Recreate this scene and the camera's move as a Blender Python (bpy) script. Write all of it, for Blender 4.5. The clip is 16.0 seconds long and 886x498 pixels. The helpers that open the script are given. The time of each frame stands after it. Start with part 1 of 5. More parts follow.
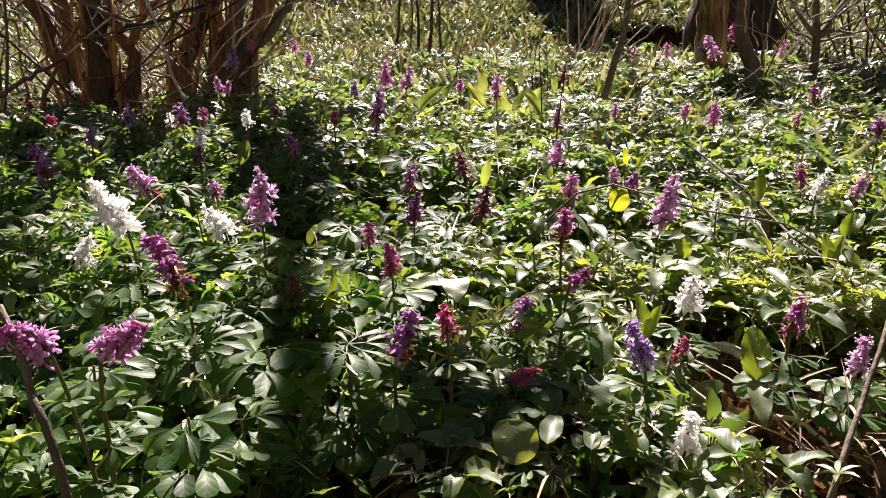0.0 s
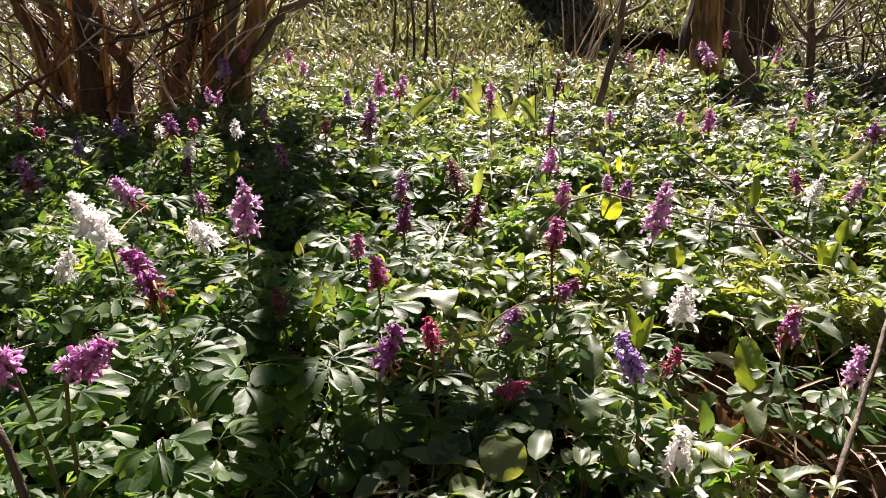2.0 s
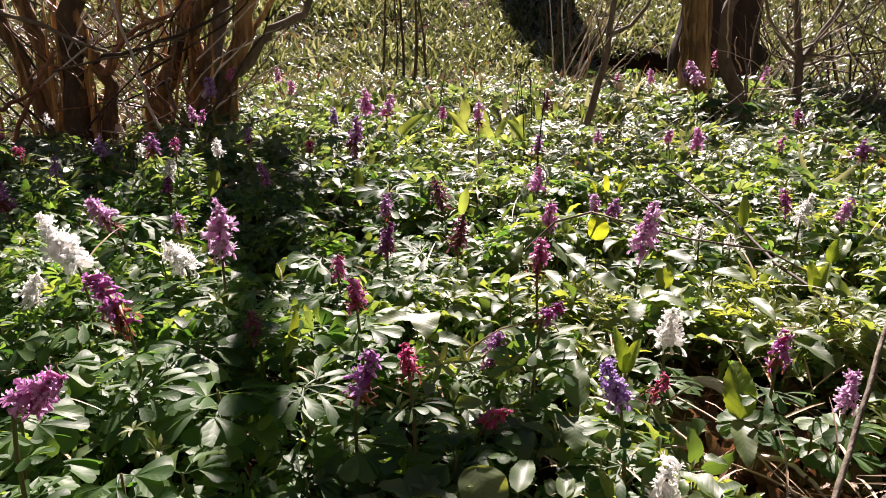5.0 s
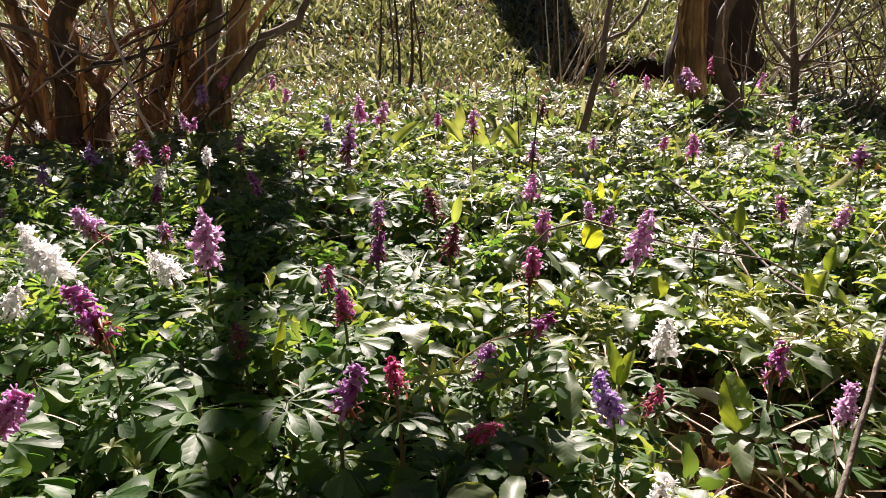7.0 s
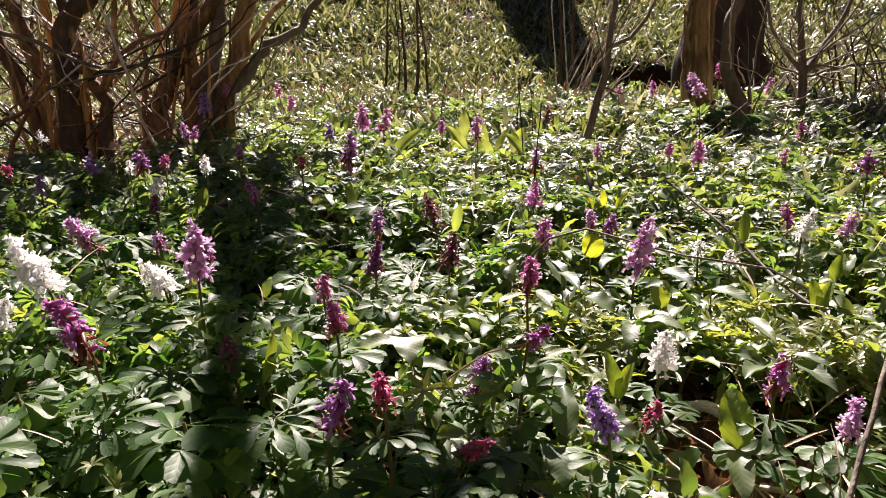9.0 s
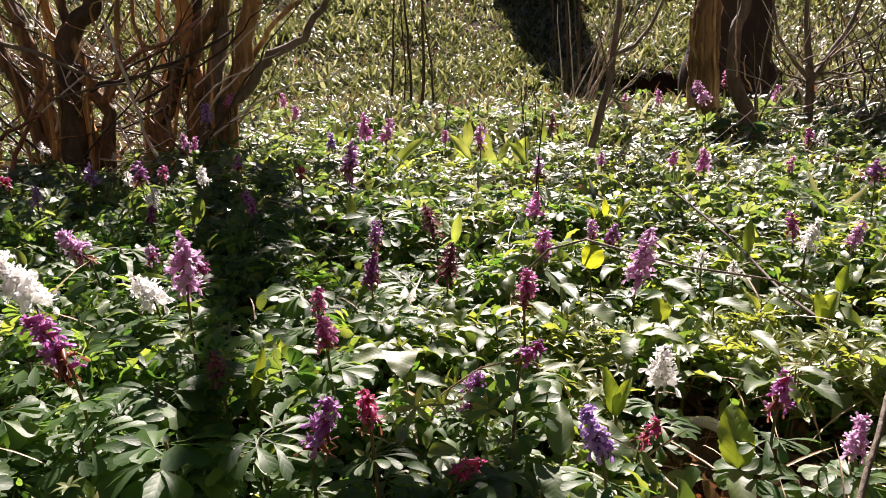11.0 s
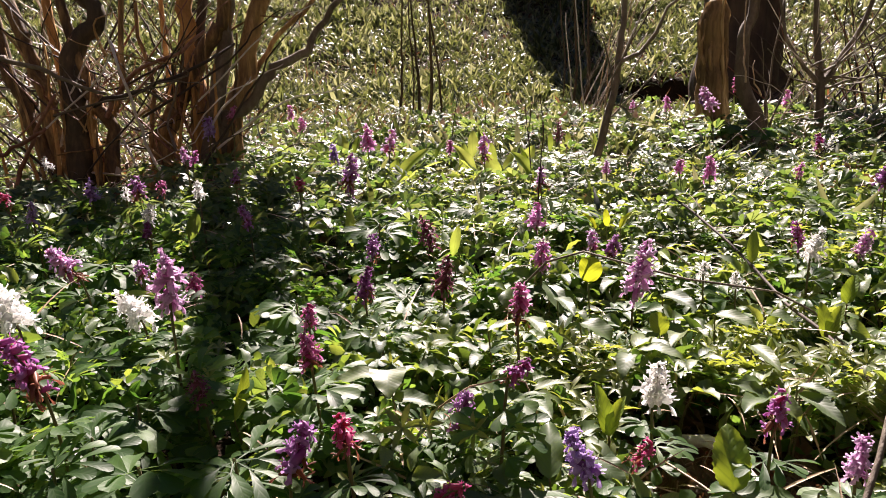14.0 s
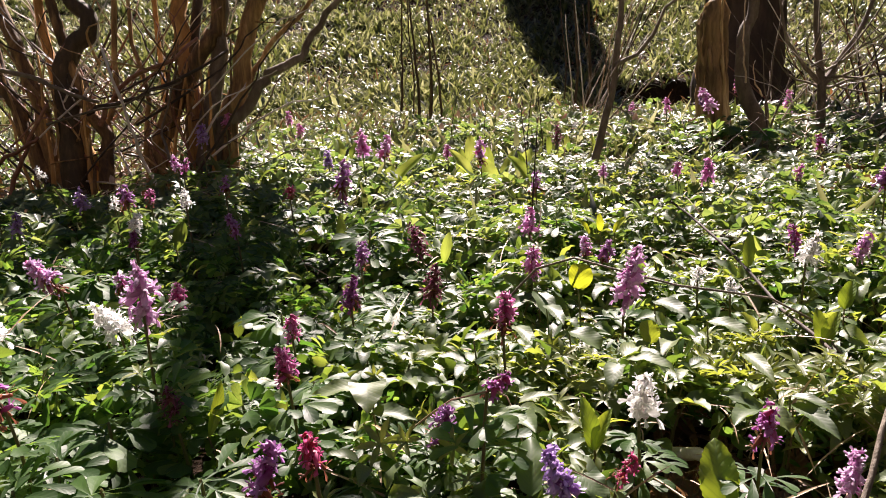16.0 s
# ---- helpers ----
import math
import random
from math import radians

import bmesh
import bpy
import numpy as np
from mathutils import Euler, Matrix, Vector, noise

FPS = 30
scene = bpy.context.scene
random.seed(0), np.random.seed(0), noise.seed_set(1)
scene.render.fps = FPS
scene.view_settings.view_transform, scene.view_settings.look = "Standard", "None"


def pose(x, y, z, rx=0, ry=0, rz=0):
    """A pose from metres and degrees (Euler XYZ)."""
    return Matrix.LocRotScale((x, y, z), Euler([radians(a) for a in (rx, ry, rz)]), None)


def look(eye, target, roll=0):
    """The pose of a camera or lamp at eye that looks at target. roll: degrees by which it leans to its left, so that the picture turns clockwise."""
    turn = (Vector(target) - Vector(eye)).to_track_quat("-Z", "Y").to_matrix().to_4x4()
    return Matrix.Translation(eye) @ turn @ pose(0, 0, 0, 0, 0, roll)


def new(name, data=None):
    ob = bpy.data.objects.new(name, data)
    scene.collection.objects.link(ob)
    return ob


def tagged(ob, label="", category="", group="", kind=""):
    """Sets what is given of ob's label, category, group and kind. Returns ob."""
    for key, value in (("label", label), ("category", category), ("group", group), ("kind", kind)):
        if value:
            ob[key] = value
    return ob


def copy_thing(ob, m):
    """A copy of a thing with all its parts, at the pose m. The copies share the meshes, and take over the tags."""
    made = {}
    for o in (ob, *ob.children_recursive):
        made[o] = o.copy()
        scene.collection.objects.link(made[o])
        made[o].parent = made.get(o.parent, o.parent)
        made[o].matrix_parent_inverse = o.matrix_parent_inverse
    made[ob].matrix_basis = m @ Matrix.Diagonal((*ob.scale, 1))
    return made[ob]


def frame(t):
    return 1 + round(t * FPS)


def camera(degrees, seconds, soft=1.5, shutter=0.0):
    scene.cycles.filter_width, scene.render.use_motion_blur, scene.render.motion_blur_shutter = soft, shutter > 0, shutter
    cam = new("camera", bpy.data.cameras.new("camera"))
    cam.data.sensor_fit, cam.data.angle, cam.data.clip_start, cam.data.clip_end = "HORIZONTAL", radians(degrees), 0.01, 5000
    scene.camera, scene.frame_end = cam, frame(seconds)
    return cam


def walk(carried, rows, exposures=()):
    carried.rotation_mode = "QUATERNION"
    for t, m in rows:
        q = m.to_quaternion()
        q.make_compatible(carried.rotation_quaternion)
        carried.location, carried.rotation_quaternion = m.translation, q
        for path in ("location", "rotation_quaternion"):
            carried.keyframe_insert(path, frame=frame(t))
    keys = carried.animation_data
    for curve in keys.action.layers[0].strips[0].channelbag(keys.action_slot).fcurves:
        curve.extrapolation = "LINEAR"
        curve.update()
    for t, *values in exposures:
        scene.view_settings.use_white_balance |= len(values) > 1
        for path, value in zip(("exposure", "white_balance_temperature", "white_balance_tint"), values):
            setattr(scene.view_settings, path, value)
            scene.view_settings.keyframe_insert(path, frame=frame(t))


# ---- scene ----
cam = camera(59.78, 16.0, soft=0.9)
METRES, EYE, TILT, LEAN, TURN = 0.2, 0.5, -19.5, 0.0, 0.0
ROWS = [
    (0, 0.00000, 0.00000, 0.00000, 0.000, 0.000, -0.000),
    (0.5, 0.02222, 0.03804, 0.01004, 0.055, 0.119, 0.130),
    (1, 0.03913, 0.04771, 0.01157, 0.081, 0.227, 0.263),
    (1.5, 0.05944, 0.06999, 0.01694, 0.086, 0.380, 0.394),
    (2, 0.07438, 0.08677, 0.01414, -0.002, 0.627, 0.499),
    (2.5, 0.08446, 0.10579, 0.01907, -0.156, 0.863, 0.562),
    (3, 0.09683, 0.11711, 0.01679, -0.282, 1.009, 0.561),
    (3.5, 0.10762, 0.13362, 0.02179, -0.395, 1.162, 0.531),
    (4, 0.11782, 0.16293, 0.02529, -0.469, 1.366, 0.552),
    (4.5, 0.13106, 0.19206, 0.03190, -0.517, 1.673, 0.607),
    (5, 0.13894, 0.21325, 0.03526, -0.586, 2.008, 0.647),
    (7.5, 0.20493, 0.32722, 0.06207, -0.720, 2.617, 0.861),
    (8, 0.22465, 0.35137, 0.07089, -0.530, 2.757, 0.871),
    (8.5, 0.25006, 0.35480, 0.07476, -0.337, 2.886, 0.921),
    (9, 0.27376, 0.38364, 0.08098, -0.006, 2.991, 0.987),
    (11.5, 0.38906, 0.50435, 0.10965, 0.822, 3.836, 1.202),
    (12, 0.41888, 0.53063, 0.11970, 1.030, 3.958, 1.341),
    (12.5, 0.44335, 0.54562, 0.12222, 1.230, 4.077, 1.473),
    (13, 0.46651, 0.55640, 0.12515, 1.375, 4.187, 1.530),
    (13.5, 0.48277, 0.57034, 0.12782, 1.518, 4.290, 1.570),
    (14, 0.50728, 0.58684, 0.13838, 1.809, 4.376, 1.611),
    (14.5, 0.53843, 0.61503, 0.14115, 2.017, 4.473, 1.683),
    (15, 0.56601, 0.63166, 0.14536, 2.153, 4.553, 1.765),
    (15.5, 0.59934, 0.66347, 0.15384, 2.240, 4.627, 1.950),
    (16, 0.63961, 0.70929, 0.16938, 2.303, 4.682, 2.140),
]
walk(cam, [(t, pose(0, 0, EYE, TILT, LEAN, TURN) @ pose(METRES * x, METRES * y, METRES * z, 90 + pitch, roll, yaw)) for t, x, y, z, yaw, pitch, roll in ROWS],
     exposures=[(0.0, 1.67, 6280.0, 29.0)])

# ---- light ----
SUN_HIGH, SUN_AROUND = 40.0, 4.0  # degrees above the horizon, and to the right of straight ahead
world = bpy.data.worlds.new("spring_sky")
scene.world = world
world.use_nodes = True
wn = world.node_tree.nodes
sky = wn.new("ShaderNodeTexSky")
sky.sky_type, sky.sun_disc = "NISHITA", False
sky.air_density, sky.dust_density, sky.altitude = 0.32, 0.1, 1500.0
sky.sun_elevation, sky.sun_rotation = radians(SUN_HIGH), radians(SUN_AROUND)
world.node_tree.links.new(sky.outputs[0], wn["Background"].inputs[0])
wn["Background"].inputs[1].default_value = 0.05
sun_data = bpy.data.lights.new("sun", "SUN")
sun_data.energy, sun_data.angle, sun_data.color = 5.0, radians(0.53), (1.0, 0.92, 0.765)
sun = new("sun", sun_data)
sa, se = radians(SUN_AROUND), radians(SUN_HIGH)
sun_way = Vector((math.sin(sa) * math.cos(se), math.cos(sa) * math.cos(se), math.sin(se)))
sun.matrix_world = look(sun_way * 30, (0, 0, 0))

rng = np.random.RandomState(7)


# ---- materials ----
def nodes_of(name):
    mat = bpy.data.materials.new(name)
    mat.use_nodes = True
    tree = mat.node_tree
    tree.nodes.clear()
    return mat, tree, tree.nodes.new("ShaderNodeOutputMaterial")


def add(tree, kind, values=(), **props):
    node = tree.nodes.new(kind)
    for key, value in props.items():
        if key == "operation":
            node.operation = value
        elif key == "blend_type":
            node.blend_type = value
        elif key == "data_type":
            node.data_type = value
    for key, value in dict(values).items():
        node.inputs[key].default_value = value
    return node


def chance(tree):
    """One random number per object and per loose piece of a mesh."""
    info, geo = add(tree, "ShaderNodeObjectInfo"), add(tree, "ShaderNodeNewGeometry")
    both = add(tree, "ShaderNodeMath", operation="ADD")
    tree.links.new(info.outputs["Random"], both.inputs[0])
    tree.links.new(geo.outputs["Random Per Island"], both.inputs[1])
    frac = add(tree, "ShaderNodeMath", operation="FRACT")
    tree.links.new(both.outputs[0], frac.inputs[0])
    return frac.outputs[0]


def ramp(tree, source, stops):
    node = add(tree, "ShaderNodeValToRGB")
    while len(node.color_ramp.elements) < len(stops):
        node.color_ramp.elements.new(0.5)
    for element, (place, colour) in zip(node.color_ramp.elements, stops):
        element.position, element.color = place, (*colour, 1)
    tree.links.new(source, node.inputs[0])
    return node.outputs[0]


def leaf_material(name, colours, through_colours, gloss=0.4, veins=9.0, amount=0.45, relief=0.5, shine=0.5):
    """A thin leaf: glossy skin over green, and light that comes through it; side veins from its own length and width."""
    mat, tree, out = nodes_of(name)
    link = tree.links.new
    luck = chance(tree)
    uv = add(tree, "ShaderNodeUVMap")
    split = add(tree, "ShaderNodeSeparateXYZ")
    link(uv.outputs[0], split.inputs[0])
    side = add(tree, "ShaderNodeMath", {1: 0.5}, operation="SUBTRACT")
    link(split.outputs[0], side.inputs[0])
    away = add(tree, "ShaderNodeMath", operation="ABSOLUTE")
    link(side.outputs[0], away.inputs[0])
    lean = add(tree, "ShaderNodeMath", {1: -0.7}, operation="MULTIPLY")
    link(away.outputs[0], lean.inputs[0])
    along = add(tree, "ShaderNodeMath", operation="ADD")
    link(split.outputs[1], along.inputs[0])
    link(lean.outputs[0], along.inputs[1])
    many = add(tree, "ShaderNodeMath", {1: veins}, operation="MULTIPLY")
    link(along.outputs[0], many.inputs[0])
    wave = add(tree, "ShaderNodeMath", operation="PINGPONG")
    wave.inputs[1].default_value = 0.5
    link(many.outputs[0], wave.inputs[0])
    low = add(tree, "ShaderNodeMapRange", {"From Min": 0.0, "From Max": 0.3, "To Min": 0.0, "To Max": 1.0})
    link(wave.outputs[0], low.inputs[0])
    rib = add(tree, "ShaderNodeMapRange", {"From Min": 0.0, "From Max": 0.05, "To Min": 0.0, "To Max": 1.0})
    link(away.outputs[0], rib.inputs[0])
    skin = add(tree, "ShaderNodeMath", operation="MULTIPLY")
    link(low.outputs[0], skin.inputs[0])
    link(rib.outputs[0], skin.inputs[1])
    place = add(tree, "ShaderNodeNewGeometry")
    grain = add(tree, "ShaderNodeTexNoise", {"Scale": 90.0, "Detail": 3.0})
    link(place.outputs["Position"], grain.inputs["Vector"])
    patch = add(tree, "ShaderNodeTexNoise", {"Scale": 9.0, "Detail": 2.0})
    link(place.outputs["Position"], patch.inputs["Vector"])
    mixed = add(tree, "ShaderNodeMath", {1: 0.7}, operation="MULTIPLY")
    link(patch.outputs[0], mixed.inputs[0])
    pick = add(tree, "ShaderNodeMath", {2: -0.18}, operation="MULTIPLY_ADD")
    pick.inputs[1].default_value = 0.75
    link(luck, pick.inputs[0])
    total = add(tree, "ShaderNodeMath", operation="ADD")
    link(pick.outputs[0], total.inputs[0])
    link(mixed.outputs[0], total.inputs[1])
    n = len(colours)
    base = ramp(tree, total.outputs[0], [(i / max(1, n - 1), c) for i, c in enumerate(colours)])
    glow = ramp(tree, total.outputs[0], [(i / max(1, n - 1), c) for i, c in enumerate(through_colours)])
    vein = add(tree, "ShaderNodeMix", data_type="RGBA")
    vein.inputs["A"].default_value = (0.22, 0.3, 0.12, 1)
    link(skin.outputs[0], vein.inputs["Factor"])
    link(base, vein.inputs["B"])
    soft = add(tree, "ShaderNodeMix", {"Factor": 0.84}, data_type="RGBA")
    link(vein.outputs["Result"], soft.inputs["A"])
    link(base, soft.inputs["B"])
    height = add(tree, "ShaderNodeMath", operation="MULTIPLY_ADD")
    height.inputs[1].default_value = 0.35
    link(grain.outputs[0], height.inputs[0])
    link(skin.outputs[0], height.inputs[2])
    bump = add(tree, "ShaderNodeBump", {"Strength": relief, "Distance": 0.0007})
    link(height.outputs[0], bump.inputs["Height"])
    skin_bsdf = add(tree, "ShaderNodeBsdfPrincipled", {"Roughness": gloss, "IOR": 1.5, "Specular IOR Level": shine})
    rough = add(tree, "ShaderNodeMapRange", {"To Min": gloss - 0.1, "To Max": gloss + 0.14})
    link(grain.outputs[0], rough.inputs[0])
    link(rough.outputs[0], skin_bsdf.inputs["Roughness"])
    link(soft.outputs["Result"], skin_bsdf.inputs["Base Color"])
    link(bump.outputs[0], skin_bsdf.inputs["Normal"])
    dim = add(tree, "ShaderNodeMix", data_type="RGBA", blend_type="MULTIPLY")
    dim.inputs["Factor"].default_value = 1.0
    shade = ramp(tree, skin.outputs[0], [(0.0, (0.74, 0.78, 0.7)), (0.7, (1, 1, 1))])
    link(glow, dim.inputs["A"])
    link(shade, dim.inputs["B"])
    thin = add(tree, "ShaderNodeBsdfTranslucent")
    link(dim.outputs["Result"], thin.inputs[0])
    mix = add(tree, "ShaderNodeMixShader", {0: amount})
    link(skin_bsdf.outputs[0], mix.inputs[1])
    link(thin.outputs[0], mix.inputs[2])
    link(mix.outputs[0], out.inputs[0])
    return mat


def petal_material(name, deep, pale, amount=0.4):
    mat, tree, out = nodes_of(name)
    link = tree.links.new
    luck = chance(tree)
    uv = add(tree, "ShaderNodeUVMap")
    split = add(tree, "ShaderNodeSeparateXYZ")
    link(uv.outputs[0], split.inputs[0])
    shift = add(tree, "ShaderNodeMath", {1: 0.55, 2: -0.25}, operation="MULTIPLY_ADD")
    link(luck, shift.inputs[0])
    place = add(tree, "ShaderNodeNewGeometry")
    grain = add(tree, "ShaderNodeTexNoise", {"Scale": 160.0, "Detail": 2.0})
    link(place.outputs["Position"], grain.inputs["Vector"])
    add1 = add(tree, "ShaderNodeMath", operation="ADD")
    link(split.outputs[1], add1.inputs[0])
    link(shift.outputs[0], add1.inputs[1])
    add2 = add(tree, "ShaderNodeMath", {1: 0.4}, operation="MULTIPLY_ADD")
    link(grain.outputs[0], add2.inputs[0])
    link(add1.outputs[0], add2.inputs[2])
    colour = ramp(tree, add2.outputs[0], [(0.25, deep), (0.65, [(a + b) / 2 for a, b in zip(deep, pale)]), (1.0, pale)])
    bump = add(tree, "ShaderNodeBump", {"Strength": 0.3, "Distance": 0.0006})
    link(grain.outputs[0], bump.inputs["Height"])
    skin = add(tree, "ShaderNodeBsdfPrincipled", {"Roughness": 0.45})
    link(colour, skin.inputs["Base Color"])
    link(bump.outputs[0], skin.inputs["Normal"])
    thin = add(tree, "ShaderNodeBsdfTranslucent")
    link(colour, thin.inputs[0])
    mix = add(tree, "ShaderNodeMixShader", {0: amount})
    link(skin.outputs[0], mix.inputs[1])
    link(thin.outputs[0], mix.inputs[2])
    link(mix.outputs[0], out.inputs[0])
    return mat


def bark_material(name, colours, scale=18.0, stretch=0.18, relief=0.8, gloss=0.75):
    """Bark with fibres along the stem (upwards), blotches and fine cracks."""
    mat, tree, out = nodes_of(name)
    link = tree.links.new
    coord = add(tree, "ShaderNodeTexCoord")
    mapping = add(tree, "ShaderNodeMapping", {"Scale": (1, 1, stretch)})
    link(coord.outputs["Object"], mapping.inputs[0])
    fibre = add(tree, "ShaderNodeTexNoise", {"Scale": scale * 4, "Detail": 6.0, "Roughness": 0.65})
    link(mapping.outputs[0], fibre.inputs["Vector"])
    blotch = add(tree, "ShaderNodeTexNoise", {"Scale": scale * 0.5, "Detail": 3.0})
    link(coord.outputs["Object"], blotch.inputs["Vector"])
    both = add(tree, "ShaderNodeMath", operation="MULTIPLY_ADD")
    both.inputs[1].default_value = 0.6
    link(fibre.outputs[0], both.inputs[0])
    half = add(tree, "ShaderNodeMath", {1: 0.45}, operation="MULTIPLY")
    link(blotch.outputs[0], half.inputs[0])
    link(half.outputs[0], both.inputs[2])
    info = add(tree, "ShaderNodeObjectInfo")
    vary = add(tree, "ShaderNodeMath", {1: 0.16, 2: -0.08}, operation="MULTIPLY_ADD")
    link(info.outputs["Random"], vary.inputs[0])
    total = add(tree, "ShaderNodeMath", operation="ADD")
    link(both.outputs[0], total.inputs[0])
    link(vary.outputs[0], total.inputs[1])
    n = len(colours)
    colour = ramp(tree, total.outputs[0], [(0.3 + 0.45 * i / (n - 1), c) for i, c in enumerate(colours)])
    bump = add(tree, "ShaderNodeBump", {"Strength": relief, "Distance": 0.006})
    link(fibre.outputs[0], bump.inputs["Height"])
    skin = add(tree, "ShaderNodeBsdfPrincipled", {"Roughness": gloss})
    link(colour, skin.inputs["Base Color"])
    link(bump.outputs[0], skin.inputs["Normal"])
    link(skin.outputs[0], out.inputs[0])
    return mat


def soil_material():
    mat, tree, out = nodes_of("soil")
    link = tree.links.new
    place = add(tree, "ShaderNodeNewGeometry")
    big = add(tree, "ShaderNodeTexNoise", {"Scale": 3.0, "Detail": 5.0})
    fine = add(tree, "ShaderNodeTexNoise", {"Scale": 70.0, "Detail": 8.0, "Roughness": 0.7})
    crumb = add(tree, "ShaderNodeTexVoronoi", {"Scale": 120.0})
    for node in (big, fine, crumb):
        link(place.outputs["Position"], node.inputs["Vector"])
    mixed = add(tree, "ShaderNodeMath", operation="MULTIPLY")
    link(big.outputs[0], mixed.inputs[0])
    link(fine.outputs[0], mixed.inputs[1])
    colour = ramp(tree, mixed.outputs[0], [(0.1, (0.014, 0.009, 0.006)), (0.28, (0.035, 0.021, 0.012)), (0.45, (0.075, 0.045, 0.024))])
    tall = add(tree, "ShaderNodeMath", operation="ADD")
    link(fine.outputs[0], tall.inputs[0])
    link(crumb.outputs[0], tall.inputs[1])
    bump = add(tree, "ShaderNodeBump", {"Strength": 1.0, "Distance": 0.012})
    link(tall.outputs[0], bump.inputs["Height"])
    skin = add(tree, "ShaderNodeBsdfPrincipled", {"Roughness": 0.95, "Specular IOR Level": 0.08})
    link(colour, skin.inputs["Base Color"])
    link(bump.outputs[0], skin.inputs["Normal"])
    link(skin.outputs[0], out.inputs[0])
    return mat


SOIL = soil_material()
GREEN = leaf_material("herb_leaf", [(0.017, 0.05, 0.012), (0.034, 0.09, 0.02), (0.06, 0.132, 0.033), (0.115, 0.195, 0.055)],
                      [(0.046, 0.138, 0.013), (0.106, 0.253, 0.023), (0.239, 0.396, 0.041), (0.442, 0.561, 0.074)], 0.48, 5.0, 0.48, 0.12, 0.42)
ELDER = leaf_material("ground_elder_leaf", [(0.04, 0.076, 0.026), (0.078, 0.13, 0.044), (0.13, 0.188, 0.068), (0.21, 0.262, 0.101)],
                      [(0.07, 0.145, 0.014), (0.17, 0.27, 0.026), (0.34, 0.43, 0.046), (0.56, 0.6, 0.069)], 0.46, 9.0, 0.45, 0.1, 0.62)
# herb leaf again in a paler, less saturated hue, for the farther ground
MEADOW = leaf_material("far_herb_leaf", [(0.023, 0.048, 0.017), (0.048, 0.092, 0.031), (0.088, 0.144, 0.053), (0.156, 0.21, 0.083)],
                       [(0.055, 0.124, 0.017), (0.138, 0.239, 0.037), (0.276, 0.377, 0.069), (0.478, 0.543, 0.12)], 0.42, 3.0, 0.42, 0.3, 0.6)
SPRIG = leaf_material("small_herb_leaf", [(0.1, 0.13, 0.045), (0.16, 0.2, 0.06), (0.25, 0.28, 0.09)], [(0.22, 0.28, 0.03), (0.38, 0.43, 0.04), (0.56, 0.58, 0.07)], 0.42, 1.0, 0.45, 0.2, 0.7)
# near-black to cream: shaded gaps and bright blades put into the leaf colours
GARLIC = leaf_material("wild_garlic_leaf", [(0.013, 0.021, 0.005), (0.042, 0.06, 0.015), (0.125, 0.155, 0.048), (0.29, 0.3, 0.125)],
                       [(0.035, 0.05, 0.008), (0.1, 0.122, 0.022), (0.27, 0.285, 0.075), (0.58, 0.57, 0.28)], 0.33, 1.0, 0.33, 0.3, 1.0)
LILY = leaf_material("lily_leaf", [(0.085, 0.15, 0.03), (0.135, 0.21, 0.045), (0.2, 0.26, 0.07)], [(0.3, 0.42, 0.04), (0.5, 0.6, 0.08), (0.66, 0.72, 0.13)], 0.42, 1.0, 0.55, 0.15, 0.35)
YELLOW = leaf_material("pale_yellow_leaf", [(0.25, 0.3, 0.03), (0.32, 0.36, 0.04)], [(0.6, 0.66, 0.02), (0.75, 0.78, 0.03)], 0.4, 7.0, 0.6, 0.4)
# brighter copy of the elder leaf, with light from behind put into its colour
LIME = leaf_material("backlit_elder_leaf", [(0.12, 0.2, 0.04), (0.2, 0.27, 0.05)], [(0.3, 0.42, 0.02), (0.5, 0.58, 0.03)], 0.4, 7.0, 0.5, 0.5)
STALK = leaf_material("stalk_green", [(0.1, 0.11, 0.04), (0.14, 0.1, 0.05), (0.12, 0.15, 0.05)], [(0.2, 0.22, 0.05)] * 3, 0.45, 1.0, 0.25, 0.2)
LITTER = leaf_material("dry_leaf", [(0.05, 0.026, 0.016), (0.11, 0.055, 0.032), (0.19, 0.11, 0.065), (0.2, 0.065, 0.03)],
                       [(0.14, 0.06, 0.02), (0.22, 0.1, 0.04), (0.3, 0.16, 0.07), (0.4, 0.1, 0.025)], 0.5, 7.0, 0.25, 0.8)
# dry leaf again, paler: sunlight on brown litter is put into the colour
LITTER_PALE = leaf_material("sunlit_dry_leaf", [(0.11, 0.06, 0.04), (0.22, 0.14, 0.1), (0.4, 0.31, 0.25), (0.22, 0.09, 0.05)],
                            [(0.1, 0.045, 0.025), (0.16, 0.085, 0.05), (0.22, 0.14, 0.09), (0.24, 0.08, 0.035)], 0.5, 7.0, 0.2, 0.6)
# orange-brown bark; near-black to gold also paints in the stems' shade and light
BARK = bark_material("coppice_bark", [(0.022, 0.013, 0.007), (0.12, 0.066, 0.025), (0.36, 0.215, 0.078), (0.64, 0.46, 0.22)], 14.0, 0.14, 1.0)
WOOD = bark_material("bare_wood", [(0.14, 0.06, 0.02), (0.44, 0.23, 0.065), (0.64, 0.42, 0.16)], 14.0, 0.1, 1.0)
RUST = bark_material("rusty_twig", [(0.07, 0.02, 0.012), (0.2, 0.075, 0.04), (0.36, 0.2, 0.13)], 20.0, 1.0, 0.4, 0.5)
# olive bark, darkened further to stand for the stem's shaded side
BARK_OLIVE = bark_material("olive_bark", [(0.016, 0.011, 0.006), (0.062, 0.042, 0.019), (0.2, 0.135, 0.058)], 14.0, 0.2, 1.0)
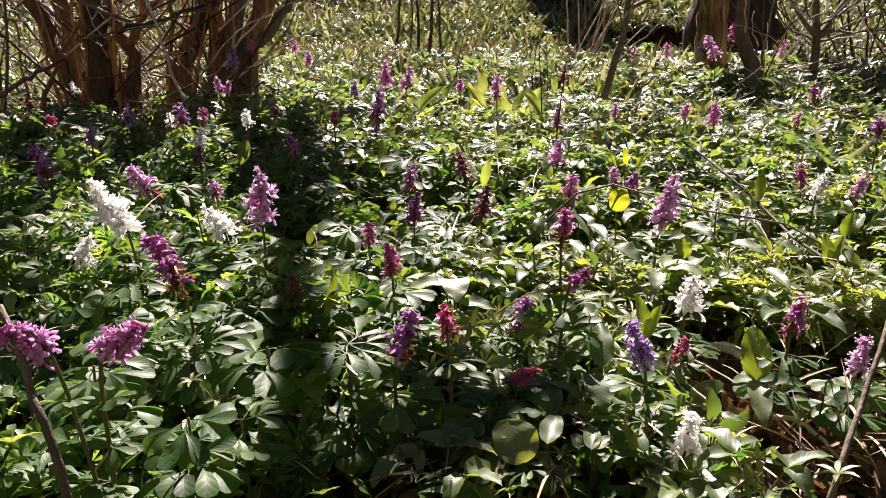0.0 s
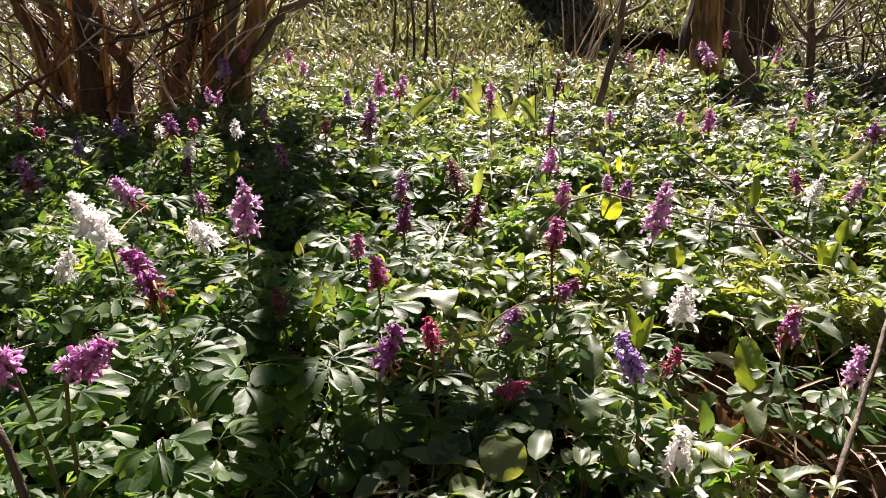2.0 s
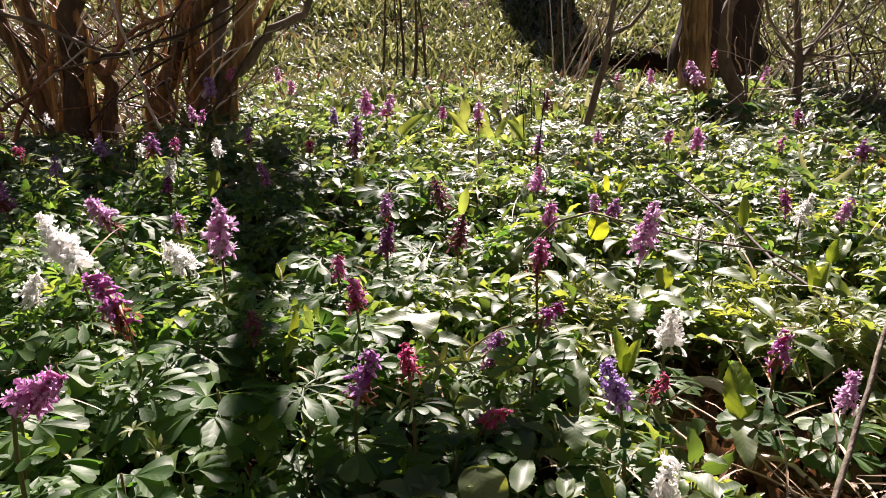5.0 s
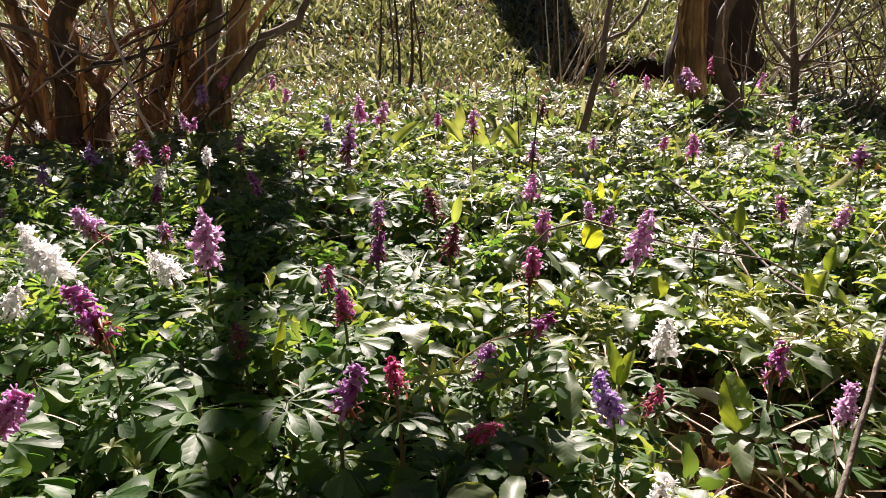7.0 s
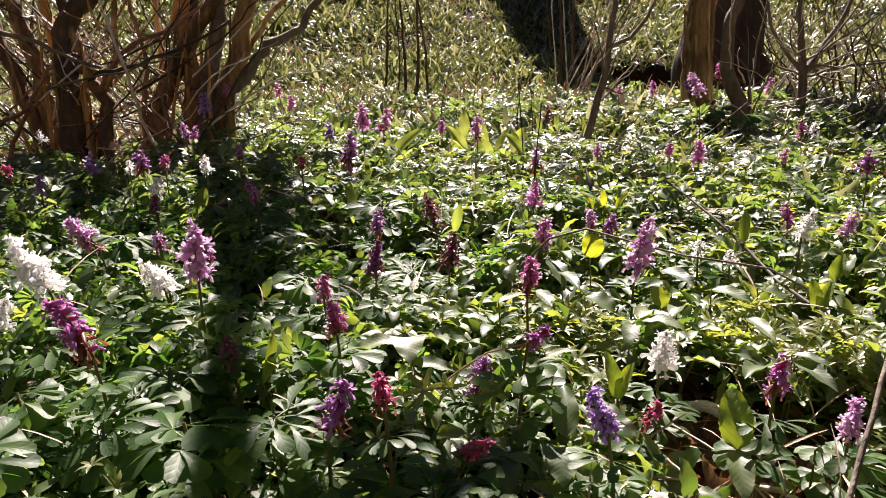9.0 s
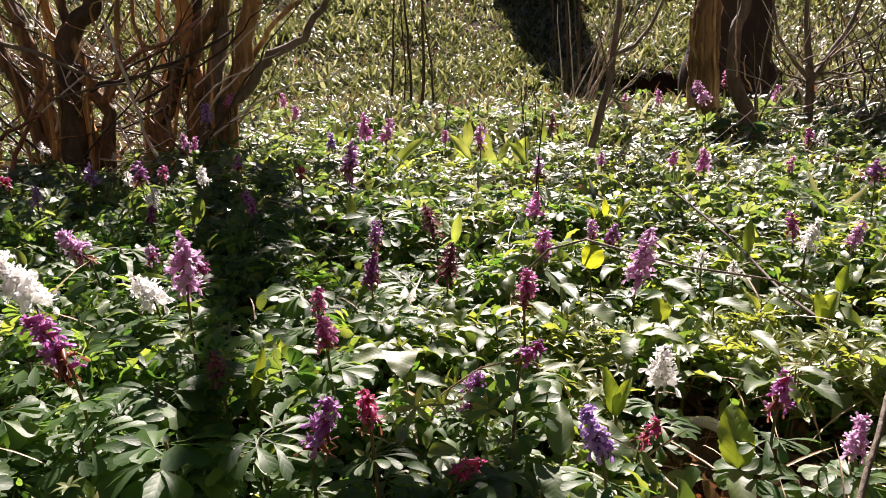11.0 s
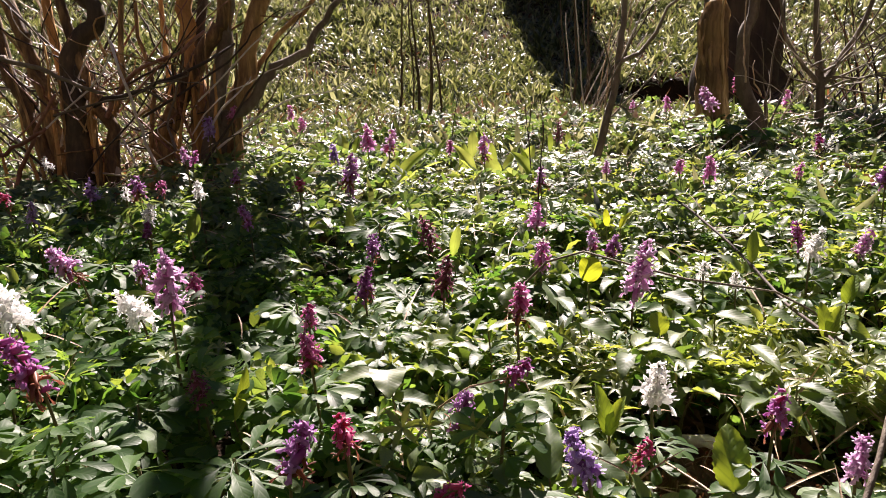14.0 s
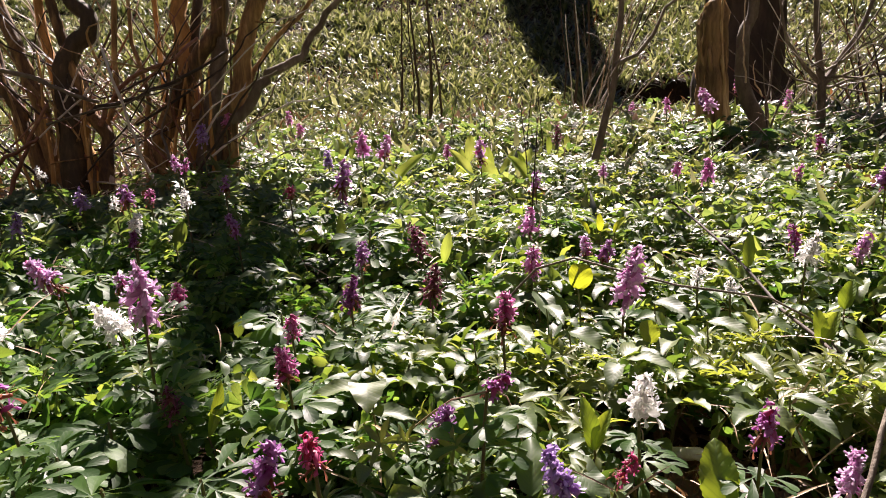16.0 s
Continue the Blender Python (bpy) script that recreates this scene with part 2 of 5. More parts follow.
BARK_GREY = bark_material("grey_bark", [(0.05, 0.037, 0.024), (0.13, 0.1, 0.065), (0.26, 0.215, 0.15)], 14.0, 0.4)
BARK_DARK = bark_material("dark_bark", [(0.014, 0.009, 0.007), (0.04, 0.025, 0.017), (0.09, 0.058, 0.038)], 6.0, 0.25, 1.0)
# yellow-brown wood; the strong streaks also paint in lit ridges and shaded grooves
STUMP = bark_material("split_wood", [(0.03, 0.017, 0.009), (0.31, 0.2, 0.08), (0.74, 0.59, 0.31)], 9.0, 0.06, 1.0)
STRAW = bark_material("straw", [(0.2, 0.13, 0.07), (0.4, 0.28, 0.16), (0.55, 0.43, 0.28)], 20.0, 1.0, 0.3, 0.55)
# bleached wood, and twigs whitened to stand for glints of sun
PALE = bark_material("bleached_and_sunlit_twig", [(0.34, 0.28, 0.23), (0.55, 0.49, 0.43), (0.74, 0.7, 0.64)], 20.0, 1.0, 0.4, 0.35)
PETALS = {
    "white": petal_material("petal_white", (0.92, 0.91, 0.88), (0.97, 0.97, 0.96), 0.7),
    "lilac": petal_material("petal_lilac", (0.52, 0.16, 0.42), (0.84, 0.6, 0.82)),
    "pinklilac": petal_material("petal_pinklilac", (0.54, 0.1, 0.3), (0.76, 0.56, 0.82)),
    "purple": petal_material("petal_purple", (0.26, 0.04, 0.2), (0.56, 0.3, 0.6)),
    "magpurple": petal_material("petal_magenta_purple", (0.4, 0.02, 0.11), (0.52, 0.2, 0.52)),
    "pink": petal_material("petal_pink", (0.5, 0.06, 0.28), (0.82, 0.46, 0.78)),
    "withered": petal_material("petal_withered", (0.12, 0.03, 0.02), (0.3, 0.09, 0.16)),
    "magenta": petal_material("petal_magenta", (0.4, 0.03, 0.16), (0.74, 0.28, 0.55)),
    "redmag": petal_material("petal_red", (0.46, 0.02, 0.06), (0.68, 0.14, 0.34)),
    "darkpurple": petal_material("petal_dark", (0.16, 0.015, 0.09), (0.36, 0.12, 0.34)),
    "spent": petal_material("petal_spent", (0.16, 0.045, 0.025), (0.37, 0.14, 0.08)),
    "violet": petal_material("petal_violet", (0.24, 0.08, 0.32), (0.56, 0.4, 0.74)),
}


# ---- mesh tools ----
def mesh_of(name, verts, faces, uvs, material):
    """A mesh from arrays: verts n x 3, faces m x 4 (or lists), uvs one pair per vertex."""
    me = bpy.data.meshes.new(name)
    verts, faces = np.asarray(verts, np.float32), np.asarray(faces, np.int32)
    k = faces.shape[1]
    me.vertices.add(len(verts))
    me.vertices.foreach_set("co", verts.ravel())
    me.loops.add(faces.size)
    me.loops.foreach_set("vertex_index", faces.ravel())
    me.polygons.add(len(faces))
    me.polygons.foreach_set("loop_start", np.arange(0, faces.size, k, dtype=np.int32))
    me.polygons.foreach_set("use_smooth", np.ones(len(faces), bool))
    layer = me.uv_layers.new(name="UVMap")
    layer.data.foreach_set("uv", np.asarray(uvs, np.float32)[faces.ravel()].ravel())
    me.materials.append(material)
    me.update(calc_edges=True)
    me.validate()
    return me


def piece(name, me, parent, m=None, label=""):
    """One mesh object under a thing or a part."""
    ob = new(name, me)
    ob.parent = parent
    if m is not None:
        ob.matrix_basis = m
    return tagged(ob, label)


def thing(name, m, label, category, group="", kind=""):
    ob = new(name)
    ob.empty_display_size = 0.02
    ob.matrix_basis = m
    return tagged(ob, label, category, group, kind)


def join(shapes):
    """Several (verts, faces, uvs) as one."""
    v, f, u, n = [], [], [], 0
    for a, b, c in shapes:
        v.append(a), f.append(np.asarray(b) + n), u.append(c)
        n += len(a)
    return np.concatenate(v), np.concatenate(f), np.concatenate(u)


def moved(shape, m):
    v, f, u = shape
    m = np.array(m)
    return np.asarray(v) @ m[:3, :3].T + m[:3, 3], f, u


def blade(length, width, shape, n=6, cols=2, start=0.2, bend=0.8, fold=0.35, teeth=0.0, wave=0.0):
    """A leaf blade from its foot along +y, its face up. start: its rise, bend: how far it curls over (radians), fold: the V of its halves."""
    v = np.linspace(0, 1, n + 1)
    if shape == "spoon":
        v = 1 - (1 - v) ** 1.9
    if shape == "ovate":
        w = (v ** 0.5) * (1 - v) ** 0.8 * 1.72
    elif shape == "heart":
        w = np.sqrt(np.clip(1 - (1.15 * v - 0.3) ** 2 / 0.75, 0, None)) * (1 - v) ** 0.35
    elif shape == "spoon":
        w = (v ** 1.05) * np.sqrt(np.clip(1 - v ** 8, 0, 1)) * 1.2
    elif shape == "lance":
        w = np.sin(np.pi * np.clip(v, 0.02, 0.99) ** 0.9) ** 0.8
    else:
        w = np.sqrt(np.clip(1 - (2 * v - 1) ** 2, 0, 1))
    w = np.maximum(w, 0.03) * width / 2
    angle = start - bend * v
    step = length * np.diff(v)
    y = np.r_[0, np.cumsum(np.cos((angle[1:] + angle[:-1]) / 2) * step)]
    z = np.r_[0, np.cumsum(np.sin((angle[1:] + angle[:-1]) / 2) * step)]
    c = np.linspace(-1, 1, 2 * cols + 1)
    verts, uvs = [], []
    for i in range(n + 1):
        for k in c:
            out = w[i] * k * (1 - teeth * (i % 2) * (abs(k) > 0.99))
            lift = fold * abs(k) ** 1.3 * w[i] + wave * width * math.sin(v[i] * 15 + k) * k * abs(k)
            verts.append((out, y[i] - lift * math.sin(angle[i]), z[i] + lift * math.cos(angle[i])))
            uvs.append((0.5 + 0.5 * k * w[i] / (width / 2 + 1e-6), v[i]))
    m = len(c)
    faces = [(i * m + j, i * m + j + 1, (i + 1) * m + j + 1, (i + 1) * m + j) for i in range(n) for j in range(m - 1)]
    return np.array(verts), np.array(faces), np.array(uvs)


def tube(points, radii, sides=8, rough=0.0, seed=0, flute=0.0):
    """A round stem through points, with a radius at each; rough: its lumps, flute: its lengthwise ridges. Its end is closed to a point."""
    p = [Vector(q) for q in points]
    r = np.random.RandomState(seed)
    ridges = 1 + flute * r.uniform(-1, 1, sides)
    verts, uvs = [], []
    side = Vector((1, 0.13, 0.07))
    for i, q in enumerate(p):
        way = (p[min(i + 1, len(p) - 1)] - p[max(i - 1, 0)]).normalized()
        a = (side - way * side.dot(way)).normalized()
        b = way.cross(a)
        side = a
        lumps = ridges + rough * r.uniform(-1, 1, sides)
        for k in range(sides):
            t = 2 * math.pi * k / sides
            verts.append(q + (a * math.cos(t) + b * math.sin(t)) * radii[i] * lumps[k])
            uvs.append((k / sides, i / (len(p) - 1)))
    faces = [(i * sides + k, i * sides + (k + 1) % sides, (i + 1) * sides + (k + 1) % sides, (i + 1) * sides + k)
             for i in range(len(p) - 1) for k in range(sides)]
    last = (len(p) - 1) * sides
    verts.append(p[-1] + (p[-1] - p[-2]).normalized() * radii[-1] * 0.6)
    uvs.append((0.5, 1))
    cap = [(last + k, last + (k + 1) % sides, last + (k + 2) % sides, len(verts) - 1) for k in range(0, sides - 1, 2)]
    return np.array([tuple(q) for q in verts]), np.array(faces + cap), np.array(uvs)


def curve_points(points, n=10, shake=0.0, seed=0):
    """Points on a smooth line through a few given ones (Catmull-Rom), with a small shake."""
    q = [np.array(a, float) for a in points]
    q = [2 * q[0] - q[1]] + q + [2 * q[-1] - q[-2]]
    r = np.random.RandomState(seed)
    out = []
    spans = len(q) - 3
    for i in range(n + 1):
        s = min(i * spans / n, spans - 1e-6)
        k, t = int(s), s - int(s)
        a, b, c, d = q[k:k + 4]
        out.append(0.5 * (2 * b + (c - a) * t + (2 * a - 5 * b + 4 * c - d) * t * t + (3 * b - a - 3 * c + d) * t ** 3))
        if 0 < i < n:
            out[-1] = out[-1] + r.uniform(-shake, shake, 3)
    return out


def height(x, y):
    """The soil: level before the camera, a shallow dip, then the slope of the far bank."""
    x, y = np.asarray(x, float), np.asarray(y, float)
    d = np.clip(y - 7.0, 0, 14)
    z = -0.12 * np.clip((y - 3.2) / 3.0, 0, 1) ** 2 + 0.12 * d + 0.018 * d * d
    # ditch added to make a dark band: its steep wall shades itself
    ditch = np.clip((x - 1.2) / 0.6, 0, 1) * np.clip((2.95 - x) / 0.3, 0, 1)
    z = z - 0.16 * ditch * np.clip((y - 5.9) / 0.5, 0, 1) * np.clip((7.75 - y) / 0.24, 0, 1) + 0.05 * ditch * np.clip((y - 7.55) / 0.2, 0, 1) * np.clip((9.5 - y) / 1.5, 0, 1)
    z = z + 0.03 * np.exp(-((x + 0.9) ** 2 + (y - 2.4) ** 2) / 0.5) + 0.05 * np.exp(-((x - 1.2) ** 2 / 0.7 + (y - 3.4) ** 2 / 0.4))
    return z + 0.012 * np.sin(3.1 * x + 1.3 * y) * np.cos(2.3 * y - x) + 0.006 * np.sin(11 * x + 2) * np.sin(9 * y)


def lumps(x, y, cell, seed):
    """Smooth random bumps from 0 to 1 over the plan, one every cell metres."""
    grid = np.random.RandomState(seed).uniform(size=(64, 64))
    a, b = np.asarray(x, float) / cell + 500.3, np.asarray(y, float) / cell + 500.7
    i, k = np.floor(a).astype(int), np.floor(b).astype(int)
    u, v = a - i, b - k
    u, v = u * u * (3 - 2 * u), v * v * (3 - 2 * v)
    p, q = (grid[i % 64, k % 64] * (1 - u) + grid[(i + 1) % 64, k % 64] * u), (grid[i % 64, (k + 1) % 64] * (1 - u) + grid[(i + 1) % 64, (k + 1) % 64] * u)
    return p * (1 - v) + q * v


def canopy(x, y):
    """How high the leaves of the undergrowth reach: taller where the plants crowd, with low gaps between them."""
    x, y = np.asarray(x, float), np.asarray(y, float)
    left = np.clip((-0.08 - x) / 0.25, 0, 1)
    full = 0.125 + 0.055 * left * np.clip((2.4 - y) / 0.8, 0, 1) - 0.025 * np.clip((y - 1.6) / 2.0, 0, 1)
    full = full * (1 - (0.45 - 0.3 * left) * np.clip((0.85 - y) / 0.35, 0, 1))
    near = np.clip((2.6 - y) / 1.0, 0, 1)
    lump = (0.6 * lumps(x, y, 0.085, 5) + 0.4 * lumps(x, y, 0.21, 6)) * near + lumps(x, y, 0.3, 8) * (1 - near)
    return full * np.clip(0.3 + 1.15 * lump, 0.3, 1.1)


def scatter(name, shapes, x, y, z, yaw, pitch, roll, size, material, label, category):
    """Many loose leaves as one mesh. yaw turns a leaf round, pitch lifts its tip, roll tips it sideways (radians)."""
    parts, n, kind = [], len(x), rng.randint(0, len(shapes), len(x))
    for k, (v, f, u) in enumerate(shapes):
        who = np.where(kind == k)[0]
        if not len(who):
            continue
        cy, sy, cp, sp, cr, sr = (g(a[who]) for a in (yaw, pitch, roll) for g in (np.cos, np.sin))
        s = size[who]
        # roll about y, then pitch about x, then yaw about z
        vx, vy, vz = (v[:, i][None] * s[:, None] for i in range(3))
        ax, az = vx * cr[:, None] + vz * sr[:, None], -vx * sr[:, None] + vz * cr[:, None]
        by, bz = vy * cp[:, None] - az * sp[:, None], vy * sp[:, None] + az * cp[:, None]
        px, py = ax * cy[:, None] - by * sy[:, None], ax * sy[:, None] + by * cy[:, None]
        p = np.stack([px + x[who, None], py + y[who, None], bz + z[who, None]], -1).reshape(-1, 3)
        faces = (f[None] + (np.arange(len(who)) * len(v))[:, None, None]).reshape(-1, f.shape[1])
        parts.append((p, faces, np.tile(u, (len(who), 1))))
    me = mesh_of(name, *join(parts), material)
    return tagged(new(name, me), label, category, kind="stuff")


# ---- ground ----
def axis(a, b, fine_a, fine_b, fine, coarse):
    mid = list(np.arange(fine_a, fine_b + fine / 2, fine))
    low, step, at = [], fine, fine_a
    while at > a:
        step = min(step * 1.35, coarse)
        at -= step
        low.append(at)
    high, step, at = [], fine, mid[-1]
    while at < b:
        step = min(step * 1.35, coarse)
        at += step
        high.append(at)
    return np.array(low[::-1] + mid + high)


gx, gy = axis(-90, 90, -2.2, 3.5, 0.05, 6.0), axis(-60, 120, 0.2, 8.2, 0.05, 6.0)
X, Y = np.meshgrid(gx, gy)
Z = height(X, Y) + 0.006 * rng.uniform(-1, 1, X.shape)
idx = np.arange(X.size).reshape(X.shape)
quads = np.stack([idx[:-1, :-1], idx[:-1, 1:], idx[1:, 1:], idx[1:, :-1]], -1).reshape(-1, 4)
flat = np.stack([X, Y, Z], -1).reshape(-1, 3)
tagged(new("ground", mesh_of("ground", flat, quads, flat[:, :2], SOIL)), "dark crumbly woodland soil rising to a far bank", "ground", kind="structure")


# unseen wall on all sides, added to hold back the low sky light
ring = [radians(a) for a in range(0, 361, 3)]
far_wall = []
for lift in (0, 1):
    for a in ring:
        front = 0.5 + 0.5 * math.cos(a)
        d = 22 + 14 * front
        px, py = d * math.sin(a), d * math.cos(a)
        far_wall.append((px, py, rng.uniform(24, 29) - 8 * front if lift else float(height(px, py)) - 0.5))
k = len(ring)
ring_faces = [(i, i + 1, k + i + 1, k + i) for i in range(k - 1)]
tagged(new("backdrop", mesh_of("backdrop", far_wall, ring_faces, [(v[0], v[2]) for v in far_wall], BARK_DARK)), "unseen brown ring wall that keeps low sky light off", "wood", kind="structure")


# ---- stems and trees ----
def stem(name, parent, points, r0, r1, material, sides=8, n=12, rough=0.08, shake=0.004, seed=0, label=""):
    line = curve_points(points, n, shake, seed)
    radii = [r0 + (r1 - r0) * (i / n) ** 0.8 for i in range(n + 1)]
    if r0 > 0.015:
        radii = [q * (1 + 0.35 * math.exp(-i / n * 9)) for i, q in enumerate(radii)]
        sides = max(sides, 14)
    return piece(name, mesh_of(name, *tube(line, radii, sides, rough * 0.6, seed, rough * 1.6 if r0 > 0.015 else 0.0), material), parent, None, label)


shrub = thing("coppiced_shrub", pose(-0.95, 2.45, 0.0), "many-stemmed coppiced shrub with orange-brown peeling bark and dry twigs", "shrub")
AT = np.array((-0.95, 2.45, 0.0))


def shrub_stem(points, r0, r1, seed, name="stem", material=BARK, **more):
    if r0 > 0.015 and name == "stem":
        more = {"shake": 0.009, **more}
    return stem(name, shrub, [np.array(p) - AT for p in points], r0, r1, material, seed=seed, **more)


# each stem from its foot upwards
shrub_stem([(-1.06, 2.42, 0.0), (-1.152, 2.46, 0.162), (-1.184, 2.47, 0.204), (-1.239, 2.5, 0.322), (-1.277, 2.52, 0.431), (-1.33, 2.56, 0.6), (-1.5, 2.7, 1.4), (-1.6, 2.8, 2.4)], 0.028, 0.017, 1, n=18)
shrub_stem([(-1.09, 2.42, 0.0), (-1.124, 2.46, 0.169), (-1.162, 2.49, 0.303), (-1.191, 2.52, 0.428), (-1.228, 2.55, 0.528), (-1.29, 2.58, 0.66), (-1.6, 2.7, 1.4), (-1.8, 2.8, 2.2)], 0.03, 0.018, 2, n=18)
shrub_stem([(-1.06, 2.41, 0.0), (-1.065, 2.44, 0.2), (-1.08, 2.49, 0.374), (-1.088, 2.52, 0.475), (-1.055, 2.54, 0.54), (-1.008, 2.55, 0.577), (-1.012, 2.56, 0.628), (-1.061, 2.57, 0.68), (-1.13, 2.62, 0.85), (-1.2, 2.7, 1.5), (-1.25, 2.8, 2.4)], 0.04, 0.02, 3, n=34, sides=14, rough=0.08, shake=0.003, material=BARK_OLIVE, label="thick dark-barked stem with a crooked bend")
shrub_stem([(-0.97, 2.4, 0.0), (-0.975, 2.43, 0.135), (-0.971, 2.47, 0.275), (-1.013, 2.48, 0.341), (-1.036, 2.5, 0.399), (-1.073, 2.53, 0.523), (-1.11, 2.55, 0.65), (-1.3, 2.7, 1.6)], 0.023, 0.014, 4, n=18)
shrub_stem([(-1.035, 2.42, 0.0), (-1.035, 2.45, 0.16), (-1.035, 2.47, 0.242), (-1.04, 2.49, 0.325)], 0.026, 0.018, 5, label="snapped stub of pale orange wood", n=6, rough=0.25, material=WOOD)
shrub_stem([(-1.18, 2.52, 0.0), (-1.15, 2.56, 0.2), (-1.17, 2.6, 0.5), (-1.2, 2.66, 0.9), (-1.2, 2.8, 1.8)], 0.018, 0.012, 17, material=WOOD, label="stem with torn pale bark")
shrub_stem([(-0.99, 2.45, 0.0), (-0.992, 2.49, 0.161), (-0.991, 2.52, 0.27), (-0.949, 2.55, 0.419), (-0.95, 2.59, 0.577), (-0.85, 2.7, 1.5)], 0.013, 0.008, 6)
shrub_stem([(-0.905, 2.6, 0.0), (-0.905, 2.6, 0.223), (-0.886, 2.63, 0.344), (-0.904, 2.66, 0.457), (-0.941, 2.7, 0.614), (-0.9, 2.8, 1.3)], 0.009, 0.006, 18)
shrub_stem([(-0.88, 2.72, 0.0), (-0.885, 2.76, 0.251), (-0.891, 2.78, 0.334), (-0.897, 2.81, 0.453), (-0.909, 2.84, 0.609), (-0.9, 2.9, 1.3)], 0.012, 0.008, 25, material=WOOD)
shrub_stem([(-0.89, 2.56, 0.0), (-0.877, 2.62, 0.174), (-0.865, 2.64, 0.244), (-0.81, 2.67, 0.366), (-0.741, 2.69, 0.469), (-0.683, 2.71, 0.554), (-0.655, 2.73, 0.65), (-0.55, 2.8, 1.5), (-0.45, 2.9, 2.4)], 0.035, 0.022, 7, n=22, rough=0.12, label="stout olive-brown stem bending outwards")
shrub_stem([(-0.75, 2.6, 0.0), (-0.754, 2.65, 0.212), (-0.758, 2.68, 0.337), (-0.785, 2.71, 0.452), (-0.793, 2.74, 0.576), (-0.8, 2.78, 0.8), (-0.82, 2.8, 1.5), (-0.8, 2.9, 2.3)], 0.03, 0.02, 8, material=WOOD, n=18, rough=0.14)
shrub_stem([(-0.73, 2.6, 0.0), (-0.721, 2.65, 0.212), (-0.702, 2.68, 0.344), (-0.685, 2.71, 0.44), (-0.661, 2.74, 0.572), (-0.64, 2.78, 0.8), (-0.6, 2.8, 1.5), (-0.5, 2.9, 2.5)], 0.034, 0.022, 9, n=18, rough=0.14, material=BARK_GREY)
# above the view its course follows the shadow stripe it casts
shrub_stem([(-0.68, 2.66, 0.0), (-0.666, 2.68, 0.197), (-0.633, 2.71, 0.331), (-0.595, 2.74, 0.472), (-0.545, 2.77, 0.65), (-0.36, 2.8, 0.98), (-0.165, 2.8, 1.44), (-0.035, 2.8, 1.8), (0.03, 2.82, 2.02), (0.1, 2.82, 2.4)], 0.031, 0.025, 10, n=24)
# unseen branches, added to cast the dark patch on the near leaves
shrub_stem([(-0.02, 2.8, 1.84), (0.05, 2.8, 1.85), (0.12, 2.8, 1.89), (0.18, 2.8, 1.9), (0.23, 2.8, 1.86), (0.28, 2.8, 1.83)], 0.012, 0.034, 20, name="branch", n=14)
shrub_stem([(0.14, 2.8, 1.9), (0.15, 2.8, 1.84), (0.165, 2.8, 1.79)], 0.026, 0.022, 21, name="branch")
shrub_stem([(0.1, 2.8, 1.88), (0.12, 2.8, 1.92), (0.15, 2.8, 1.94), (0.19, 2.8, 1.94)], 0.02, 0.02, 26, name="branch")
shrub_stem([(0.09, 2.82, 2.2), (0.2, 2.82, 2.5), (0.3, 2.8, 2.9)], 0.012, 0.02, 22, name="branch")
shrub_stem([(-0.80, 2.72, 0.0), (-0.78, 2.76, 0.4), (-0.71, 2.8, 0.8), (-0.5, 2.85, 1.7)], 0.02, 0.012, 19, material=BARK_DARK)
shrub_stem([(-0.7, 2.66, 0.12), (-0.68, 2.68, 0.244), (-0.603, 2.7, 0.313), (-0.54, 2.71, 0.382), (-0.497, 2.72, 0.425), (-0.427, 2.73, 0.45), (-0.388, 2.74, 0.497), (-0.35, 2.75, 0.545), (-0.27, 2.76, 0.65), (-0.1, 2.8, 0.78), (0.25, 2.85, 0.98), (0.8, 2.9, 1.25)], 0.022, 0.006, 11, n=26, label="smooth grey branch curving outwards", material=BARK_GREY)
shrub_stem([(-0.655, 2.7, 0.25), (-0.612, 2.74, 0.346), (-0.551, 2.77, 0.462), (-0.507, 2.79, 0.523), (-0.454, 2.79, 0.566), (-0.4, 2.81, 0.614), (-0.3, 2.82, 0.75)], 0.011, 0.007, 12, n=14, name="branch")
shrub_stem([(-1.6, 2.33, 0.5), (-1.213, 2.33, 0.486), (-1.182, 2.33, 0.481), (-1.085, 2.33, 0.452), (-1.026, 2.33, 0.423), (-0.96, 2.33, 0.39), (-0.906, 2.33, 0.377)], 0.009, 0.005, 13, n=14, name="dead_branch", material=BARK_GREY)
shrub_stem([(-1.21, 2.31, 0.1), (-1.175, 2.33, 0.191), (-1.146, 2.33, 0.238), (-1.111, 2.33, 0.301), (-1.054, 2.33, 0.378)], 0.008, 0.005, 14, name="dead_branch", material=RUST)
shrub_stem([(-1.5, 2.28, 0.05), (-1.251, 2.3, 0.197), (-1.214, 2.3, 0.22), (-1.125, 2.3, 0.265), (-1.082, 2.3, 0.287)], 0.008, 0.005, 23, name="dead_branch", material=RUST)
shrub_stem([(-0.97, 2.38, 0.34), (-0.93, 2.38, 0.363), (-0.864, 2.38, 0.369), (-0.771, 2.38, 0.397), (-0.694, 2.38, 0.426), (-0.627, 2.38, 0.451), (-0.55, 2.42, 0.5)], 0.007, 0.004, 15, n=14, name="dead_branch", material=BARK_DARK)
shrub_stem([(-0.97, 2.45, 0.3), (-0.937, 2.45, 0.358), (-0.868, 2.45, 0.429), (-0.789, 2.45, 0.459), (-0.733, 2.45, 0.477), (-0.66, 2.5, 0.54)], 0.008, 0.005, 24, n=12, name="dead_branch", material=RUST)
